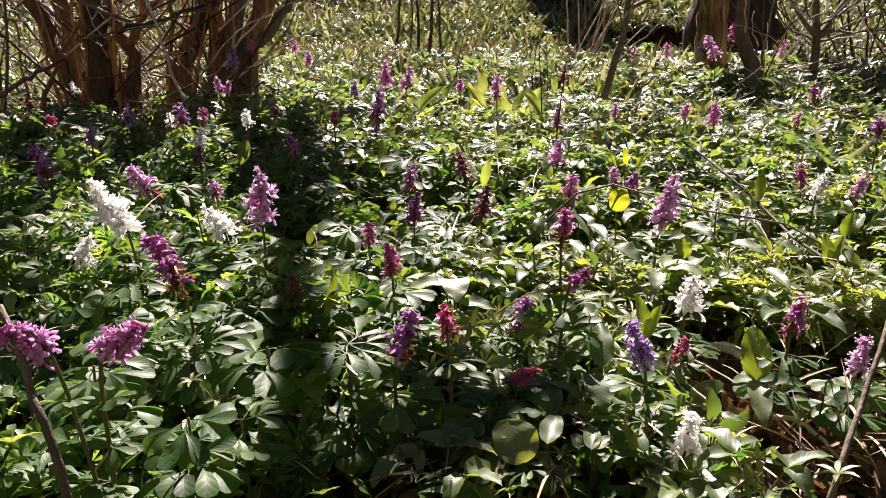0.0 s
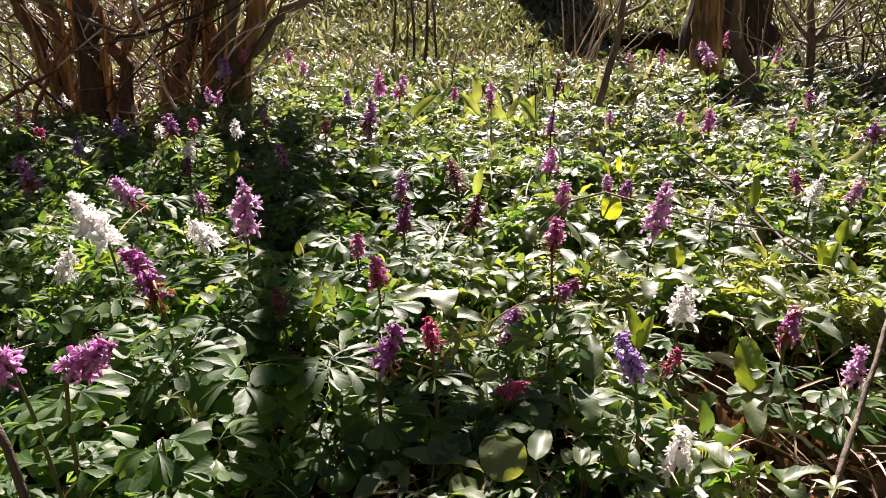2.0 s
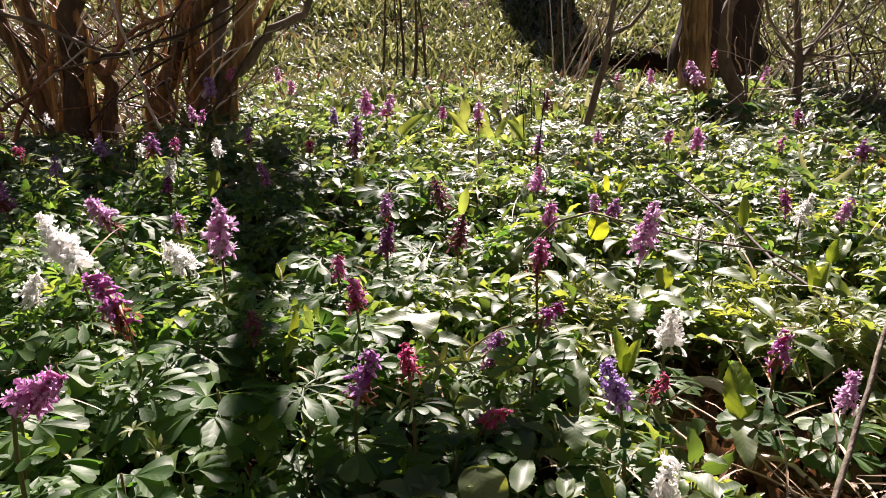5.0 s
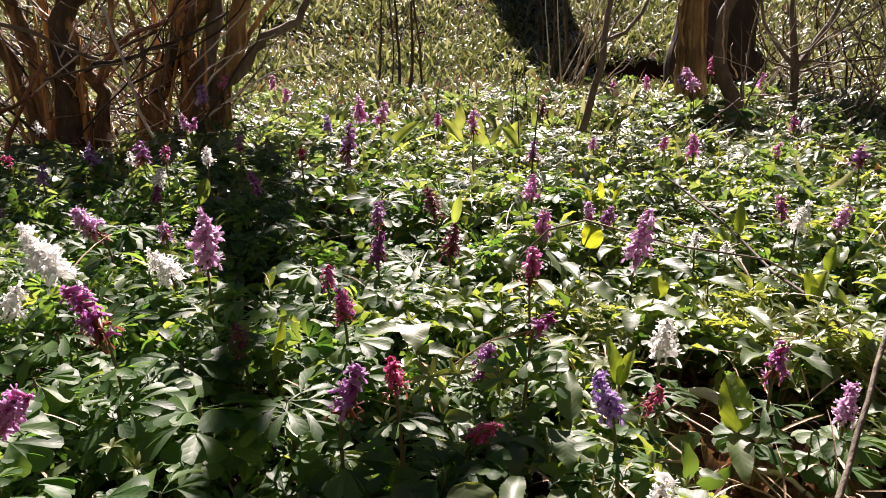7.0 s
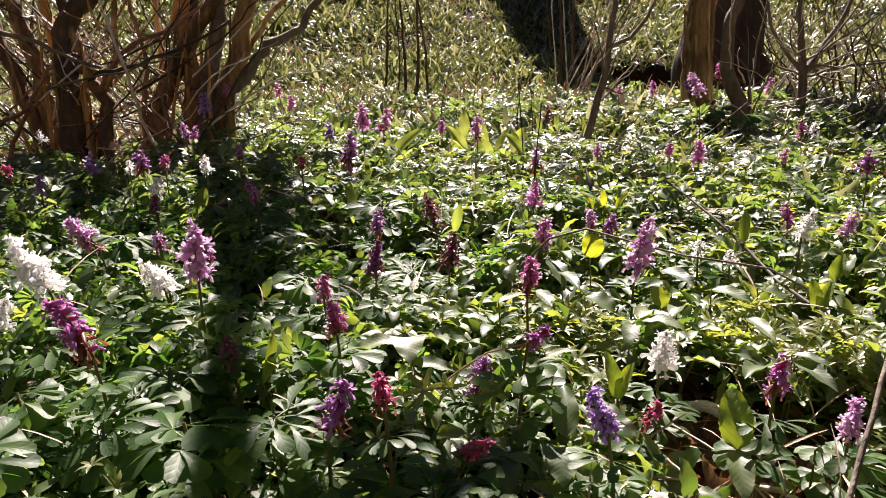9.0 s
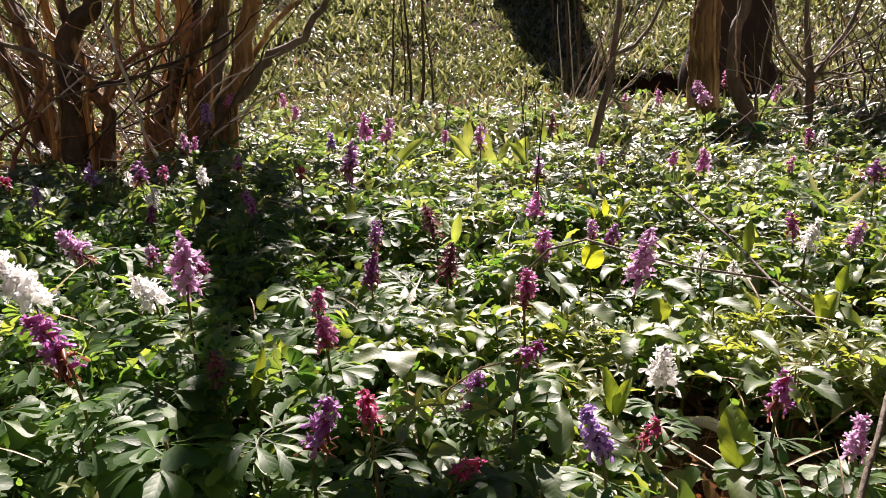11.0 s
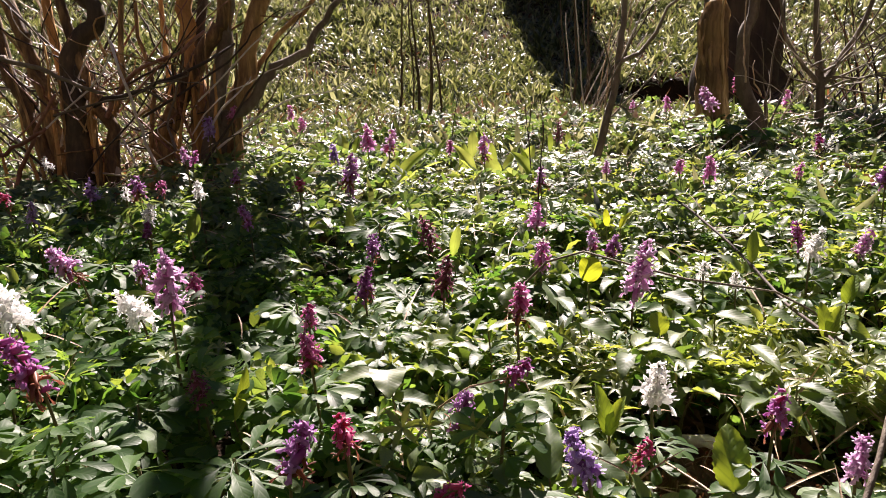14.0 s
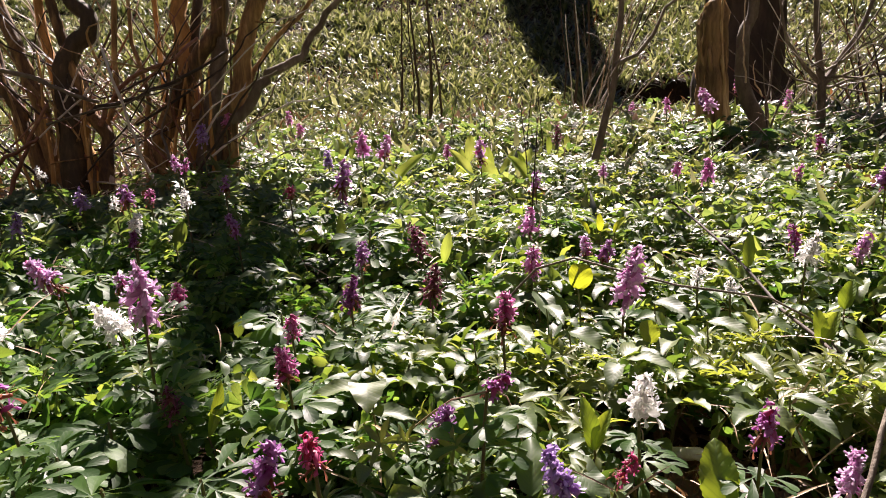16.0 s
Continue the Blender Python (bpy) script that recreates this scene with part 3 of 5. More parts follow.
shrub_stem([(-0.735, 2.24, 0.06), (-0.74, 2.25, 0.142), (-0.758, 2.25, 0.182), (-0.78, 2.25, 0.253), (-0.799, 2.25, 0.345), (-0.86, 2.3, 0.52)], 0.005, 0.004, 16, n=12, name="dead_branch", material=PALE)
# more unseen branches and a limb, added to widen that shadow stripe
shrub_stem([(-0.5, 2.78, 0.74), (-0.43, 2.78, 0.82), (-0.33, 2.8, 1.0), (-0.21, 2.8, 1.28), (-0.13, 2.8, 1.48)], 0.02, 0.03, 29, name="branch")
shrub_stem([(-0.54, 2.78, 0.72), (-0.49, 2.78, 0.82), (-0.4, 2.8, 1.0), (-0.26, 2.8, 1.3)], 0.02, 0.03, 31, name="branch")
shrub_stem([(-0.75, 2.9, 0.95), (-0.5, 3.5, 1.3), (-0.37, 3.95, 1.6), (-0.21, 4.0, 1.94), (-0.1, 4.0, 2.2), (-0.04, 4.0, 2.36)], 0.045, 0.022, 34, name="limb", n=20)
for i in range(20):
    foot = np.array((rng.uniform(-0.35, -0.02), rng.uniform(3.9, 4.1), 0.0))
    foot[2] = 1.6 + 2.2 * (foot[0] + 0.37)
    shrub_stem([foot, foot + rng.uniform((0.0, -0.05, -0.02), (0.12, 0.05, 0.14)), foot + rng.uniform((0.08, -0.1, -0.1), (0.34, 0.1, 0.3))], rng.uniform(0.012, 0.022), 0.006, 600 + i, name="branch", sides=6, n=7)
# loose strips of bark along the thicker stems
for i, (x, y, lean) in enumerate([(-0.88, 2.575, 0.2), (-0.86, 2.57, 0.24), (-0.77, 2.585, 0.0), (-0.75, 2.58, -0.03), (-0.715, 2.565, 0.02), (-0.695, 2.57, 0.03), (-0.665, 2.6, 0.1), (-1.11, 2.39, -0.04), (-1.075, 2.385, -0.05), (-1.15, 2.365, -0.2), (-1.12, 2.36, -0.22), (-1.28, 2.39, -0.06), (-0.98, 2.36, 0.0), (-1.0, 2.38, 0.0)]):
    h = rng.uniform(0.25, 0.6)
    shrub_stem([(x, y, 0.0), (x + lean * h * 0.5, y + 0.07 * h, h * 0.5), (x + lean * h, y + 0.14 * h, h)], rng.uniform(0.006, 0.012), 0.003, 290 + i, name="bark_strip", material=WOOD if i % 2 else BARK, rough=0.3, sides=5, n=8)
for i in range(150):
    a = rng.uniform(-1.45, -0.7)
    foot = np.array((a, rng.uniform(2.32, 2.9), rng.uniform(0.02, 0.45)))
    lean = np.array((rng.uniform(-0.5, 0.5), rng.uniform(-0.15, 0.2), rng.uniform(-0.05, 0.55)))
    mid = foot + lean * 0.5 + rng.uniform(-0.06, 0.06, 3)
    shrub_stem([foot, mid, foot + lean * 0.8 + rng.uniform(-0.03, 0.03, 3), foot + lean], rng.uniform(0.0018, 0.005), 0.0014, 40 + i, name="twig", material=(BARK, RUST, BARK_DARK, PALE, BARK_GREY, PALE)[i % 6], sides=5, n=9, shake=0.006)
for i in range(26):
    foot = np.array((rng.uniform(-1.12, -0.72), rng.uniform(2.5, 2.95), rng.uniform(0.05, 0.5)))
    lean = np.array((rng.uniform(-0.22, 0.22), rng.uniform(-0.1, 0.15), rng.uniform(0.1, 0.45)))
    shrub_stem([foot, foot + lean * 0.5 + rng.uniform(-0.05, 0.05, 3), foot + lean], rng.uniform(0.002, 0.006), 0.0015, 760 + i, name="twig", material=(BARK_DARK, RUST, BARK)[i % 3], sides=5, n=8, shake=0.006)
for i in range(8):
    foot = np.array((rng.uniform(-2.0, -1.3), rng.uniform(2.2, 3.0), 0.0))
    shrub_stem([foot, foot + (rng.uniform(-0.1, 0.1), 0.05, 0.4), foot + (rng.uniform(-0.3, 0.2), 0.1, 0.95)], rng.uniform(0.005, 0.01), 0.003, 140 + i, name="twig", material=BARK_GREY, sides=5, n=7)

# high limbs of the shrub, above the view, added to shade the ground
for i in range(14):
    foot = np.array((rng.uniform(-0.4, -0.15), 2.8, rng.uniform(0.9, 1.3)))
    shrub_stem([foot, foot + rng.uniform((-0.05, -0.05, 0.02), (0.12, 0.05, 0.12)), foot + rng.uniform((-0.1, -0.1, 0.02), (0.3, 0.1, 0.2))], rng.uniform(0.008, 0.015), 0.005, 350 + i, name="branch", sides=6, n=7)
for i in range(4):
    foot = np.array((rng.uniform(-0.3, -0.15), 2.82, rng.uniform(1.15, 1.6)))
    shrub_stem([foot, foot + rng.uniform((-0.05, -0.05, 0.05), (0.15, 0.1, 0.15)), foot + rng.uniform((-0.1, -0.1, 0.05), (0.4, 0.1, 0.35))], rng.uniform(0.006, 0.012), 0.003, 330 + i, name="branch", sides=6, n=7)
for i in range(17):
    foot = np.array((rng.uniform(-1.1, -0.5), rng.uniform(2.65, 3.0), rng.uniform(0.66, 1.0)))
    shrub_stem([foot, foot + rng.uniform((-0.15, -0.05, 0.05), (0.25, 0.1, 0.15)), foot + rng.uniform((-0.3, -0.1, 0.1), (0.4, 0.1, 0.4))], rng.uniform(0.01, 0.02), 0.006, 260 + i, name="branch", sides=6, n=7)
for i in range(20):
    foot = np.array((rng.uniform(-1.25, -0.35), rng.uniform(2.6, 3.0), rng.uniform(0.75, 2.0)))
    shrub_stem([foot, foot + rng.uniform((-0.2, -0.1, 0.2), (0.3, 0.2, 0.4)), foot + rng.uniform((-0.5, -0.2, 0.4), (0.1, 0.3, 0.9))], rng.uniform(0.01, 0.02), 0.005, 160 + i, name="branch", sides=6, n=7)


def tree(name, place, label, category="tree"):
    return thing(name, pose(*place), label, category), np.array(place)


stump, at = tree("split_stump", (1.09, 3.2, 0.0), "weathered broken stump with furrowed yellow-brown wood")
line = curve_points([(0, 0, -0.02), (0.005, 0.03, 0.2), (0.005, 0.06, 0.4), (0.012, 0.08, 0.6)], 12, 0.012, 3)
piece("trunk", mesh_of("trunk", *tube(line, [0.088, 0.07, 0.06, 0.055, 0.053, 0.051, 0.05, 0.05, 0.049, 0.048, 0.046, 0.042, 0.028], 30, 0.16, 4, 0.26), STUMP), stump)
for i in range(7):
    t = math.pi * (0.95 + 1.1 * i / 6) + rng.uniform(-0.1, 0.1)
    a, q = np.array((math.cos(t), math.sin(t), 0)) * 0.076, np.array((math.cos(t), math.sin(t), 0)) * 0.045
    stem("wood_splinter", stump, [a, q + (0.004, 0.04, 0.3), q + (0.008, 0.08, rng.uniform(0.45, 0.62) + 0.16 * (math.cos(t) > 0.2))], 0.0145, 0.004, STUMP, 7, 10, 0.3, 0.013, 60 + i)
stem("root", stump, [(-0.04, 0, 0.12), (-0.1, -0.02, 0.04), (-0.17, -0.03, -0.02)], 0.04, 0.02, STUMP, 8, 6, 0.12, 0.004, 69)

curved, at = tree("curved_sapling", (1.205, 3.03, 0.0), "slender grey-brown sapling with a bowed trunk")
stem("trunk", curved, [(0.0, 0, -0.02), (-0.003, 0.02, 0.154), (-0.053, 0.055, 0.288), (-0.037, 0.105, 0.469), (0.006, 0.14, 0.589), (0.04, 0.2, 1.2), (0.0, 0.3, 2.4), (-0.1, 0.4, 3.6)], 0.033, 0.013, BARK_GREY, 12, 24, 0.03, 0.003, 21)
stem("shoot", curved, [(0.05, 0.02, 0.0), (0.03, 0.03, 0.2), (0.055, 0.06, 0.32), (0.1, 0.1, 0.6)], 0.007, 0.003, BARK_GREY, 5, 8, 0.05, 0.004, 22)
stem("shoot", curved, [(0.02, 0.0, 0.05), (0.06, 0.0, 0.2), (0.13, 0.0, 0.4)], 0.006, 0.002, BARK_GREY, 5, 8, 0.05, 0.004, 23)
stem("shoot", curved, [(-0.07, -0.03, 0.3), (-0.075, 0.0, 0.45), (-0.05, 0.05, 0.7)], 0.004, 0.002, STRAW, 5, 8, 0.05, 0.004, 24)

big, at = tree("old_tree", (1.86, 5.0, -0.05), "old tree with a broad dark trunk and spreading root flare")
line = curve_points([(-0.07, 0, -0.1), (-0.07, 0.02, 0.2), (-0.03, 0.04, 0.45), (-0.01, 0.06, 0.9), (0.05, 0.1, 2.5), (0.0, 0.2, 5.0)], 20, 0.006, 5)
piece("trunk", mesh_of("trunk", *tube(line, [0.33, 0.28, 0.255] + [0.25 - 0.004 * i for i in range(18)], 36, 0.02, 6, 0.09), BARK_DARK), big)
for i, (dx, dy, lift) in enumerate([(-0.5, -0.1, 0.02), (-0.32, -0.3, 0.0), (0.12, -0.34, 0.0)]):
    stem("root", big, [(0.12 * np.sign(dx), 0, 0.22), (dx * 0.45, dy * 0.5, 0.1 + lift * 0.4), (dx, dy, lift * 0.3), (dx * 1.25, dy * 1.2, -0.08)], 0.11, 0.03, BARK_DARK, 10, 12, 0.12, 0.01, 70 + i)
for i in range(8):
    a = rng.uniform(0, 6.28)
    stem("limb", big, [(0.02, 0.1, 2.6 + 0.3 * i), (0.5 * math.cos(a), 0.5 * math.sin(a), 3.2 + 0.3 * i), (1.5 * math.cos(a), 1.5 * math.sin(a), 4.0 + 0.3 * i)], 0.07, 0.012, BARK_DARK, 7, 8, 0.05, 0.02, 80 + i)

fork, at = tree("forked_sapling", (1.36, 2.88, 0.0), "young forked sapling with bare grey branches")
stem("trunk", fork, [(0.0, 0, -0.02), (0.002, 0.016, 0.123), (0.019, 0.06, 0.294), (0.012, 0.1, 0.42), (0.011, 0.135, 0.572), (0.0, 0.2, 1.3), (0.05, 0.3, 2.4)], 0.019, 0.006, BARK_GREY, 9, 18, 0.06, 0.003, 31)
stem("branch", fork, [(0.019, 0.06, 0.285), (0.06, 0.08, 0.33), (0.103, 0.09, 0.395), (0.197, 0.13, 0.525), (0.3, 0.2, 0.8)], 0.015, 0.006, BARK_GREY, 8, 10, 0.06, 0.003, 32)
stem("branch", fork, [(0.015, 0.06, 0.29), (-0.04, 0.08, 0.36), (-0.102, 0.10, 0.463), (-0.12, 0.15, 0.65)], 0.010, 0.004, BARK_GREY, 7, 8, 0.06, 0.003, 33)
for i, tip in enumerate([(0.35, 0.0, 0.33), (0.42, 0.05, 0.45), (0.3, -0.05, 0.27), (0.45, 0.0, 0.6), (-0.2, 0.0, 0.42), (0.3, 0.1, 0.7), (0.5, 0.05, 0.38), (-0.08, -0.05, 0.5), (0.2, 0, 0.5)]):
    foot = (0.02, 0.06, 0.27 + 0.02 * (i % 4))
    stem("twig", fork, [foot, (tip[0] * 0.5, 0.05, (tip[2] + foot[2]) / 2 + rng.uniform(-0.04, 0.03)), tip], 0.005, 0.002, BARK_GREY, 5, 8, 0.05, 0.006, 34 + i)

slim, at = tree("leaning_sapling", (0.495, 2.44, 0.0), "thin dark sapling leaning sideways with one side branch")
stem("trunk", slim, [(0, 0, -0.02), (0.015, 0.05, 0.096), (0.05, 0.08, 0.22), (0.085, 0.12, 0.342), (0.105, 0.16, 0.47), (0.122, 0.19, 0.59), (0.15, 0.3, 1.2), (0.3, 0.4, 2.2)], 0.0145, 0.007, BARK_GREY, 9, 18, 0.06, 0.003, 41)
stem("branch", slim, [(0.09, 0.12, 0.40), (0.16, 0.14, 0.43), (0.21, 0.16, 0.48), (0.25, 0.17, 0.56), (0.35, 0.2, 0.62)], 0.008, 0.004, BARK_GREY, 6, 8, 0.08, 0.003, 42)
for i, (x, y, z) in enumerate([(0.2, 0.1, 0.36), (0.17, 0.1, 0.3), (0.0, 0.1, 0.5), (0.22, 0.15, 0.58)]):
    stem("twig", slim, [(0.07, 0.1, 0.24 + 0.04 * i), (0.05 + x / 2, 0.1, z - 0.04), (x, y, z)], 0.003, 0.0015, BARK_GREY, 5, 6, 0.05, 0.005, 43 + i)

for i, (x, y, top, r) in enumerate([(-0.16, 4.75, (-0.02, 0.05), 0.011), (-0.09, 4.7, (0.02, 0.05), 0.013), (-0.02, 4.7, (-0.05, 0.1), 0.009), (-0.35, 5.6, (0.06, 0.1), 0.012), (-0.22, 5.2, (0.0, 0.1), 0.006),
                                   (0.86, 5.5, (0.03, 0.1), 0.014), (0.95, 5.6, (0.05, 0.1), 0.016), (1.02, 5.5, (0.35, 0.1), 0.009), (0.9, 5.4, (0.5, 0.0), 0.008), (0.8, 5.6, (0.02, 0.2), 0.006)]):
    t, _ = tree("hazel_rod", (x, y, float(height(x, y)) - 0.02), "thin upright bare hazel rod growing from the leaves")
    stem("trunk", t, [(0, 0, 0), (top[0] * 0.4 + 0.02, 0.02, 0.35), (top[0], top[1], 0.8), (top[0] * 2, top[1] * 2, 1.8)], r, 0.003, BARK_OLIVE, 7, 12, 0.06, 0.006, 100 + i)
    for k in range(2):
        stem("twig", t, [(top[0] * 0.4, 0.02, 0.3 + 0.2 * k), (top[0] * 0.4 + 0.05 * (-1) ** k, 0.0, 0.45 + 0.2 * k), (top[0] + 0.14 * (-1) ** k, 0, 0.65 + 0.2 * k)], 0.003, 0.001, BARK_DARK, 5, 5, 0.05, 0.004, 120 + 3 * i + k)

bush, at = tree("dead_bush", (1.75, 3.0, 0.0), "tangle of bare pale dead branches", "bush")
for i in range(34):
    a = np.array((rng.uniform(-0.3, 0.55), rng.uniform(-0.4, 0.3), rng.uniform(0.0, 0.12)))
    way = np.array((rng.uniform(-0.5, 0.5), rng.uniform(-0.25, 0.2), rng.uniform(0.02, 0.6)))
    stem("branch", bush, [a, a + way * 0.5 + rng.uniform(-0.06, 0.06, 3), a + way], rng.uniform(0.0022, 0.006), 0.0015, PALE if i % 4 else BARK_GREY, 5, 7, 0.06, 0.008, 200 + i)

thicket, at = tree("hazel_thicket", (0.95, 5.3, -0.05), "clump of thin pale hazel sticks leaning all ways", "bush")
for i in range(16):
    a = np.array((rng.uniform(-0.16, 0.14), rng.uniform(-0.3, 0.0), 0.0))
    lean = np.array((rng.uniform(0.12, 0.42) if i % 4 else rng.uniform(-0.1, 0.05), rng.uniform(-0.1, 0.1), rng.uniform(0.4, 0.85)))
    stem("stick", thicket, [a, a + lean * 0.5 + rng.uniform(-0.02, 0.02, 3), a + lean], rng.uniform(0.0035, 0.007), 0.0025, (PALE, BARK_GREY, STRAW)[i % 3], 5, 7, 0.06, 0.006, 400 + i)
brush, at = tree("dry_brush", (1.45, 2.95, 0.0), "loose brush of thin pale dead twigs", "bush")
for i in range(64):
    a = np.array((rng.uniform(-0.3, 0.5), rng.uniform(-0.15, 0.3), rng.uniform(0.02, 0.4)))
    lean = np.array((rng.uniform(-0.3, 0.35), rng.uniform(-0.1, 0.1), rng.uniform(-0.05, 0.3)))
    stem("twig", brush, [a, a + lean * 0.5 + rng.uniform(-0.03, 0.03, 3), a + lean], rng.uniform(0.0018, 0.004), 0.0012, (PALE, BARK_GREY, PALE, STRAW)[i % 4], 5, 6, 0.06, 0.006, 430 + i)

scrub, at = tree("bramble_thicket", (2.25, 4.3, -0.05), "dark tangled thicket of bare bramble stems", "bush")
for i in range(60):
    a = np.array((rng.uniform(-0.55, 0.7), rng.uniform(-0.3, 0.3), rng.uniform(0.0, 0.1)))
    lean = np.array((rng.uniform(-0.5, 0.5), rng.uniform(-0.15, 0.15), rng.uniform(0.1, 0.7)))
    stem("stem", scrub, [a, a + lean * 0.5 + rng.uniform(-0.05, 0.09, 3), a + lean], rng.uniform(0.004, 0.009), 0.002, (BARK_DARK, BARK_GREY, RUST)[i % 3], 5, 7, 0.06, 0.008, 700 + i)

# stands above the view; height, taper and lean shape the shadow it throws
bank, at = tree("bank_tree", (1.5, 13.0, float(height(1.5, 13.0)) - 0.1), "bare tree trunk out of view on the bank, tapered for its shadow")
line = curve_points([(-0.1, 0, 0), (0.0, 0, 1.5), (0.15, 0, 3.2), (0.3, 0.1, 4.7)], 12, 0.02, 8)
piece("trunk", mesh_of("trunk", *tube(line, list(np.linspace(0.7, 0.16, 13)), 16, 0.08, 9), BARK_GREY), bank)

# ---- fallen twigs and straws ----
def lying(name, points, r0, r1, material, label, category="twig", sides=6, seed=0):
    t = thing(name, pose(*points[0]), label, category)
    base = np.array(points[0])
    stem("stick", t, [np.array(p) - base for p in points], r0, r1, material, sides, 10, 0.1, 0.0015, seed)
    return t


lying("dead_twig", [(-0.235, 0.415, 0.0), (-0.253, 0.427, 0.209), (-0.276, 0.452, 0.25), (-0.300, 0.478, 0.29)], 0.0036, 0.0026, BARK_GREY, "brown dead twig sticking up out of the leaves", seed=301)
lying("dead_twig", [(0.31, 0.53, 0.0), (0.334, 0.554, 0.089), (0.378, 0.61, 0.13), (0.424, 0.669, 0.175), (0.47, 0.73, 0.22)], 0.0036, 0.0024, BARK_GREY, "brown dead twig sticking up out of the leaves", seed=302)
lying("bramble_runner", [(0.57, 2.1, 0.06), (0.566, 1.884, 0.13), (0.567, 1.453, 0.125), (0.542, 1.134, 0.12), (0.532, 0.928, 0.125), (0.56, 0.8, 0.03)], 0.0028, 0.0022, BARK_DARK, "long thin dark stem arching over the leaves", seed=303)
lying("bramble_runner", [(0.15, 1.3, 0.05), (0.244, 1.212, 0.179), (0.393, 1.103, 0.169), (0.513, 1.045, 0.156), (0.6, 1.0, 0.06)], 0.002, 0.0014, BARK_GREY, "thin bare stem arching over the leaves", seed=304)
lying("straw", [(0.255, 0.86, 0.02), (0.271, 0.835, 0.075), (0.32, 0.73, 0.085), (0.358, 0.646, 0.06)], 0.0015, 0.001, STRAW, "thin dry yellow straw lying across the litter", "straw", 5, 305)
lying("straw", [(0.20, 0.72, 0.02), (0.241, 0.708, 0.075), (0.31, 0.68, 0.075), (0.384, 0.642, 0.05)], 0.0015, 0.001, STRAW, "thin dry yellow straw lying across the litter", "straw", 5, 306)
lying("straw", [(0.262, 0.72, 0.09), (0.275, 0.69, 0.085), (0.29, 0.65, 0.06), (0.306, 0.616, 0.03)], 0.002, 0.0012, STRAW, "dry bent straw stalk", "straw", 5, 307)
lying("bleached_stick", [(0.335, 0.93, 0.03), (0.356, 0.872, 0.06), (0.371, 0.828, 0.062), (0.388, 0.77, 0.05)], 0.008, 0.006, PALE, "bleached broken stick on brown litter", "stick", 7, 308)
lying("dead_twig", [(0.36, 0.76, 0.03), (0.378, 0.72, 0.05), (0.395, 0.695, 0.045), (0.42, 0.66, 0.02)], 0.0035, 0.002, PALE, "splintered pale twig on brown litter", seed=311)
lying("straw", [(0.02, 0.9, 0.05), (0.09, 0.86, 0.13), (0.15, 0.8, 0.17), (0.17, 0.78, 0.12)], 0.0012, 0.0008, STRAW, "thin dry stalk between the leaves", "straw", 5, 309)
for i, (x, y, lean) in enumerate([(0.255, 1.75, 0.02), (0.30, 2.3, -0.02), (-0.42, 2.6, -0.25), (0.36, 3.2, 0.03), (0.42, 3.1, -0.02), (1.05, 2.35, 0.3), (0.7, 2.2, 0.2), (0.05, 3.4, 0.05), (0.2, 3.6, 0.03)]):
    lying("dry_stalk", [(x, y, 0.0), (x + lean * 0.3, y + 0.01, 0.14), (x + lean, y + 0.02, 0.32 - 0.3 * abs(lean))], 0.0028, 0.0012, BARK_DARK, "thin dark dry stalk standing in the leaves", "stalk", 5, 320 + i)


# ---- leaf shapes ----
def fan(lobes, length, width, spread, seed, n=4, cols=1, stalks=True):
    """A divided leaf: leaflets in a fan, each of a few rounded lobes."""
    r, shapes = np.random.RandomState(seed), []
    for a in np.linspace(-spread, spread, lobes):
        far = length * r.uniform(0.85, 1.1) * (1 - 0.12 * abs(a) / spread)
        for b in ((-24, 24) if lobes > 4 else (-34, 0, 34)):
            s = blade(far * r.uniform(0.62, 0.8), width * r.uniform(0.85, 1.15), "spoon", n, cols, r.uniform(-0.05, 0.25), r.uniform(0.3, 0.9), 0.2)
            shapes.append(moved(s, pose(0, 0, 0, 0, 0, -a) @ pose(0, far * 0.3, 0) @ pose(0, 0, 0, 0, r.uniform(-14, 14), -b * r.uniform(0.8, 1.2))))
        if stalks:
            shapes.append(moved(blade(far * 0.42, 0.002, "lance", 2, 1, 0, 0), pose(0, 0, 0, 0, 0, -a)))
    return join(shapes)


FANS = [mesh_of("leaf", *fan(3, 0.05, 0.02, 66, 11 + i, 5, 2), GREEN) for i in range(4)] + [mesh_of("leaf", *fan(5, 0.053, 0.0135, 95, 31 + i, 5, 1), GREEN) for i in range(2)]
ELDERS = [mesh_of("leaflet", *blade(0.04, 0.026 + 0.002 * i, "ovate", 9, 2, 0.35, 0.7 + 0.3 * i, 0.4, 0.1, 0.05), ELDER) for i in range(4)]
GARLICS = [mesh_of("leaf_blade", *blade(0.16, 0.036 + 0.004 * i, "lance", 8, 2, 1.25, 0.5 + 0.3 * i, 0.45, 0.0, 0.03), GARLIC) for i in range(3)]


def stalk_mesh(points, r0, r1, sides=5, n=6):
    return mesh_of("stalk", *tube(curve_points(points, n), list(np.linspace(r0, r1, n + 1)), sides), STALK)


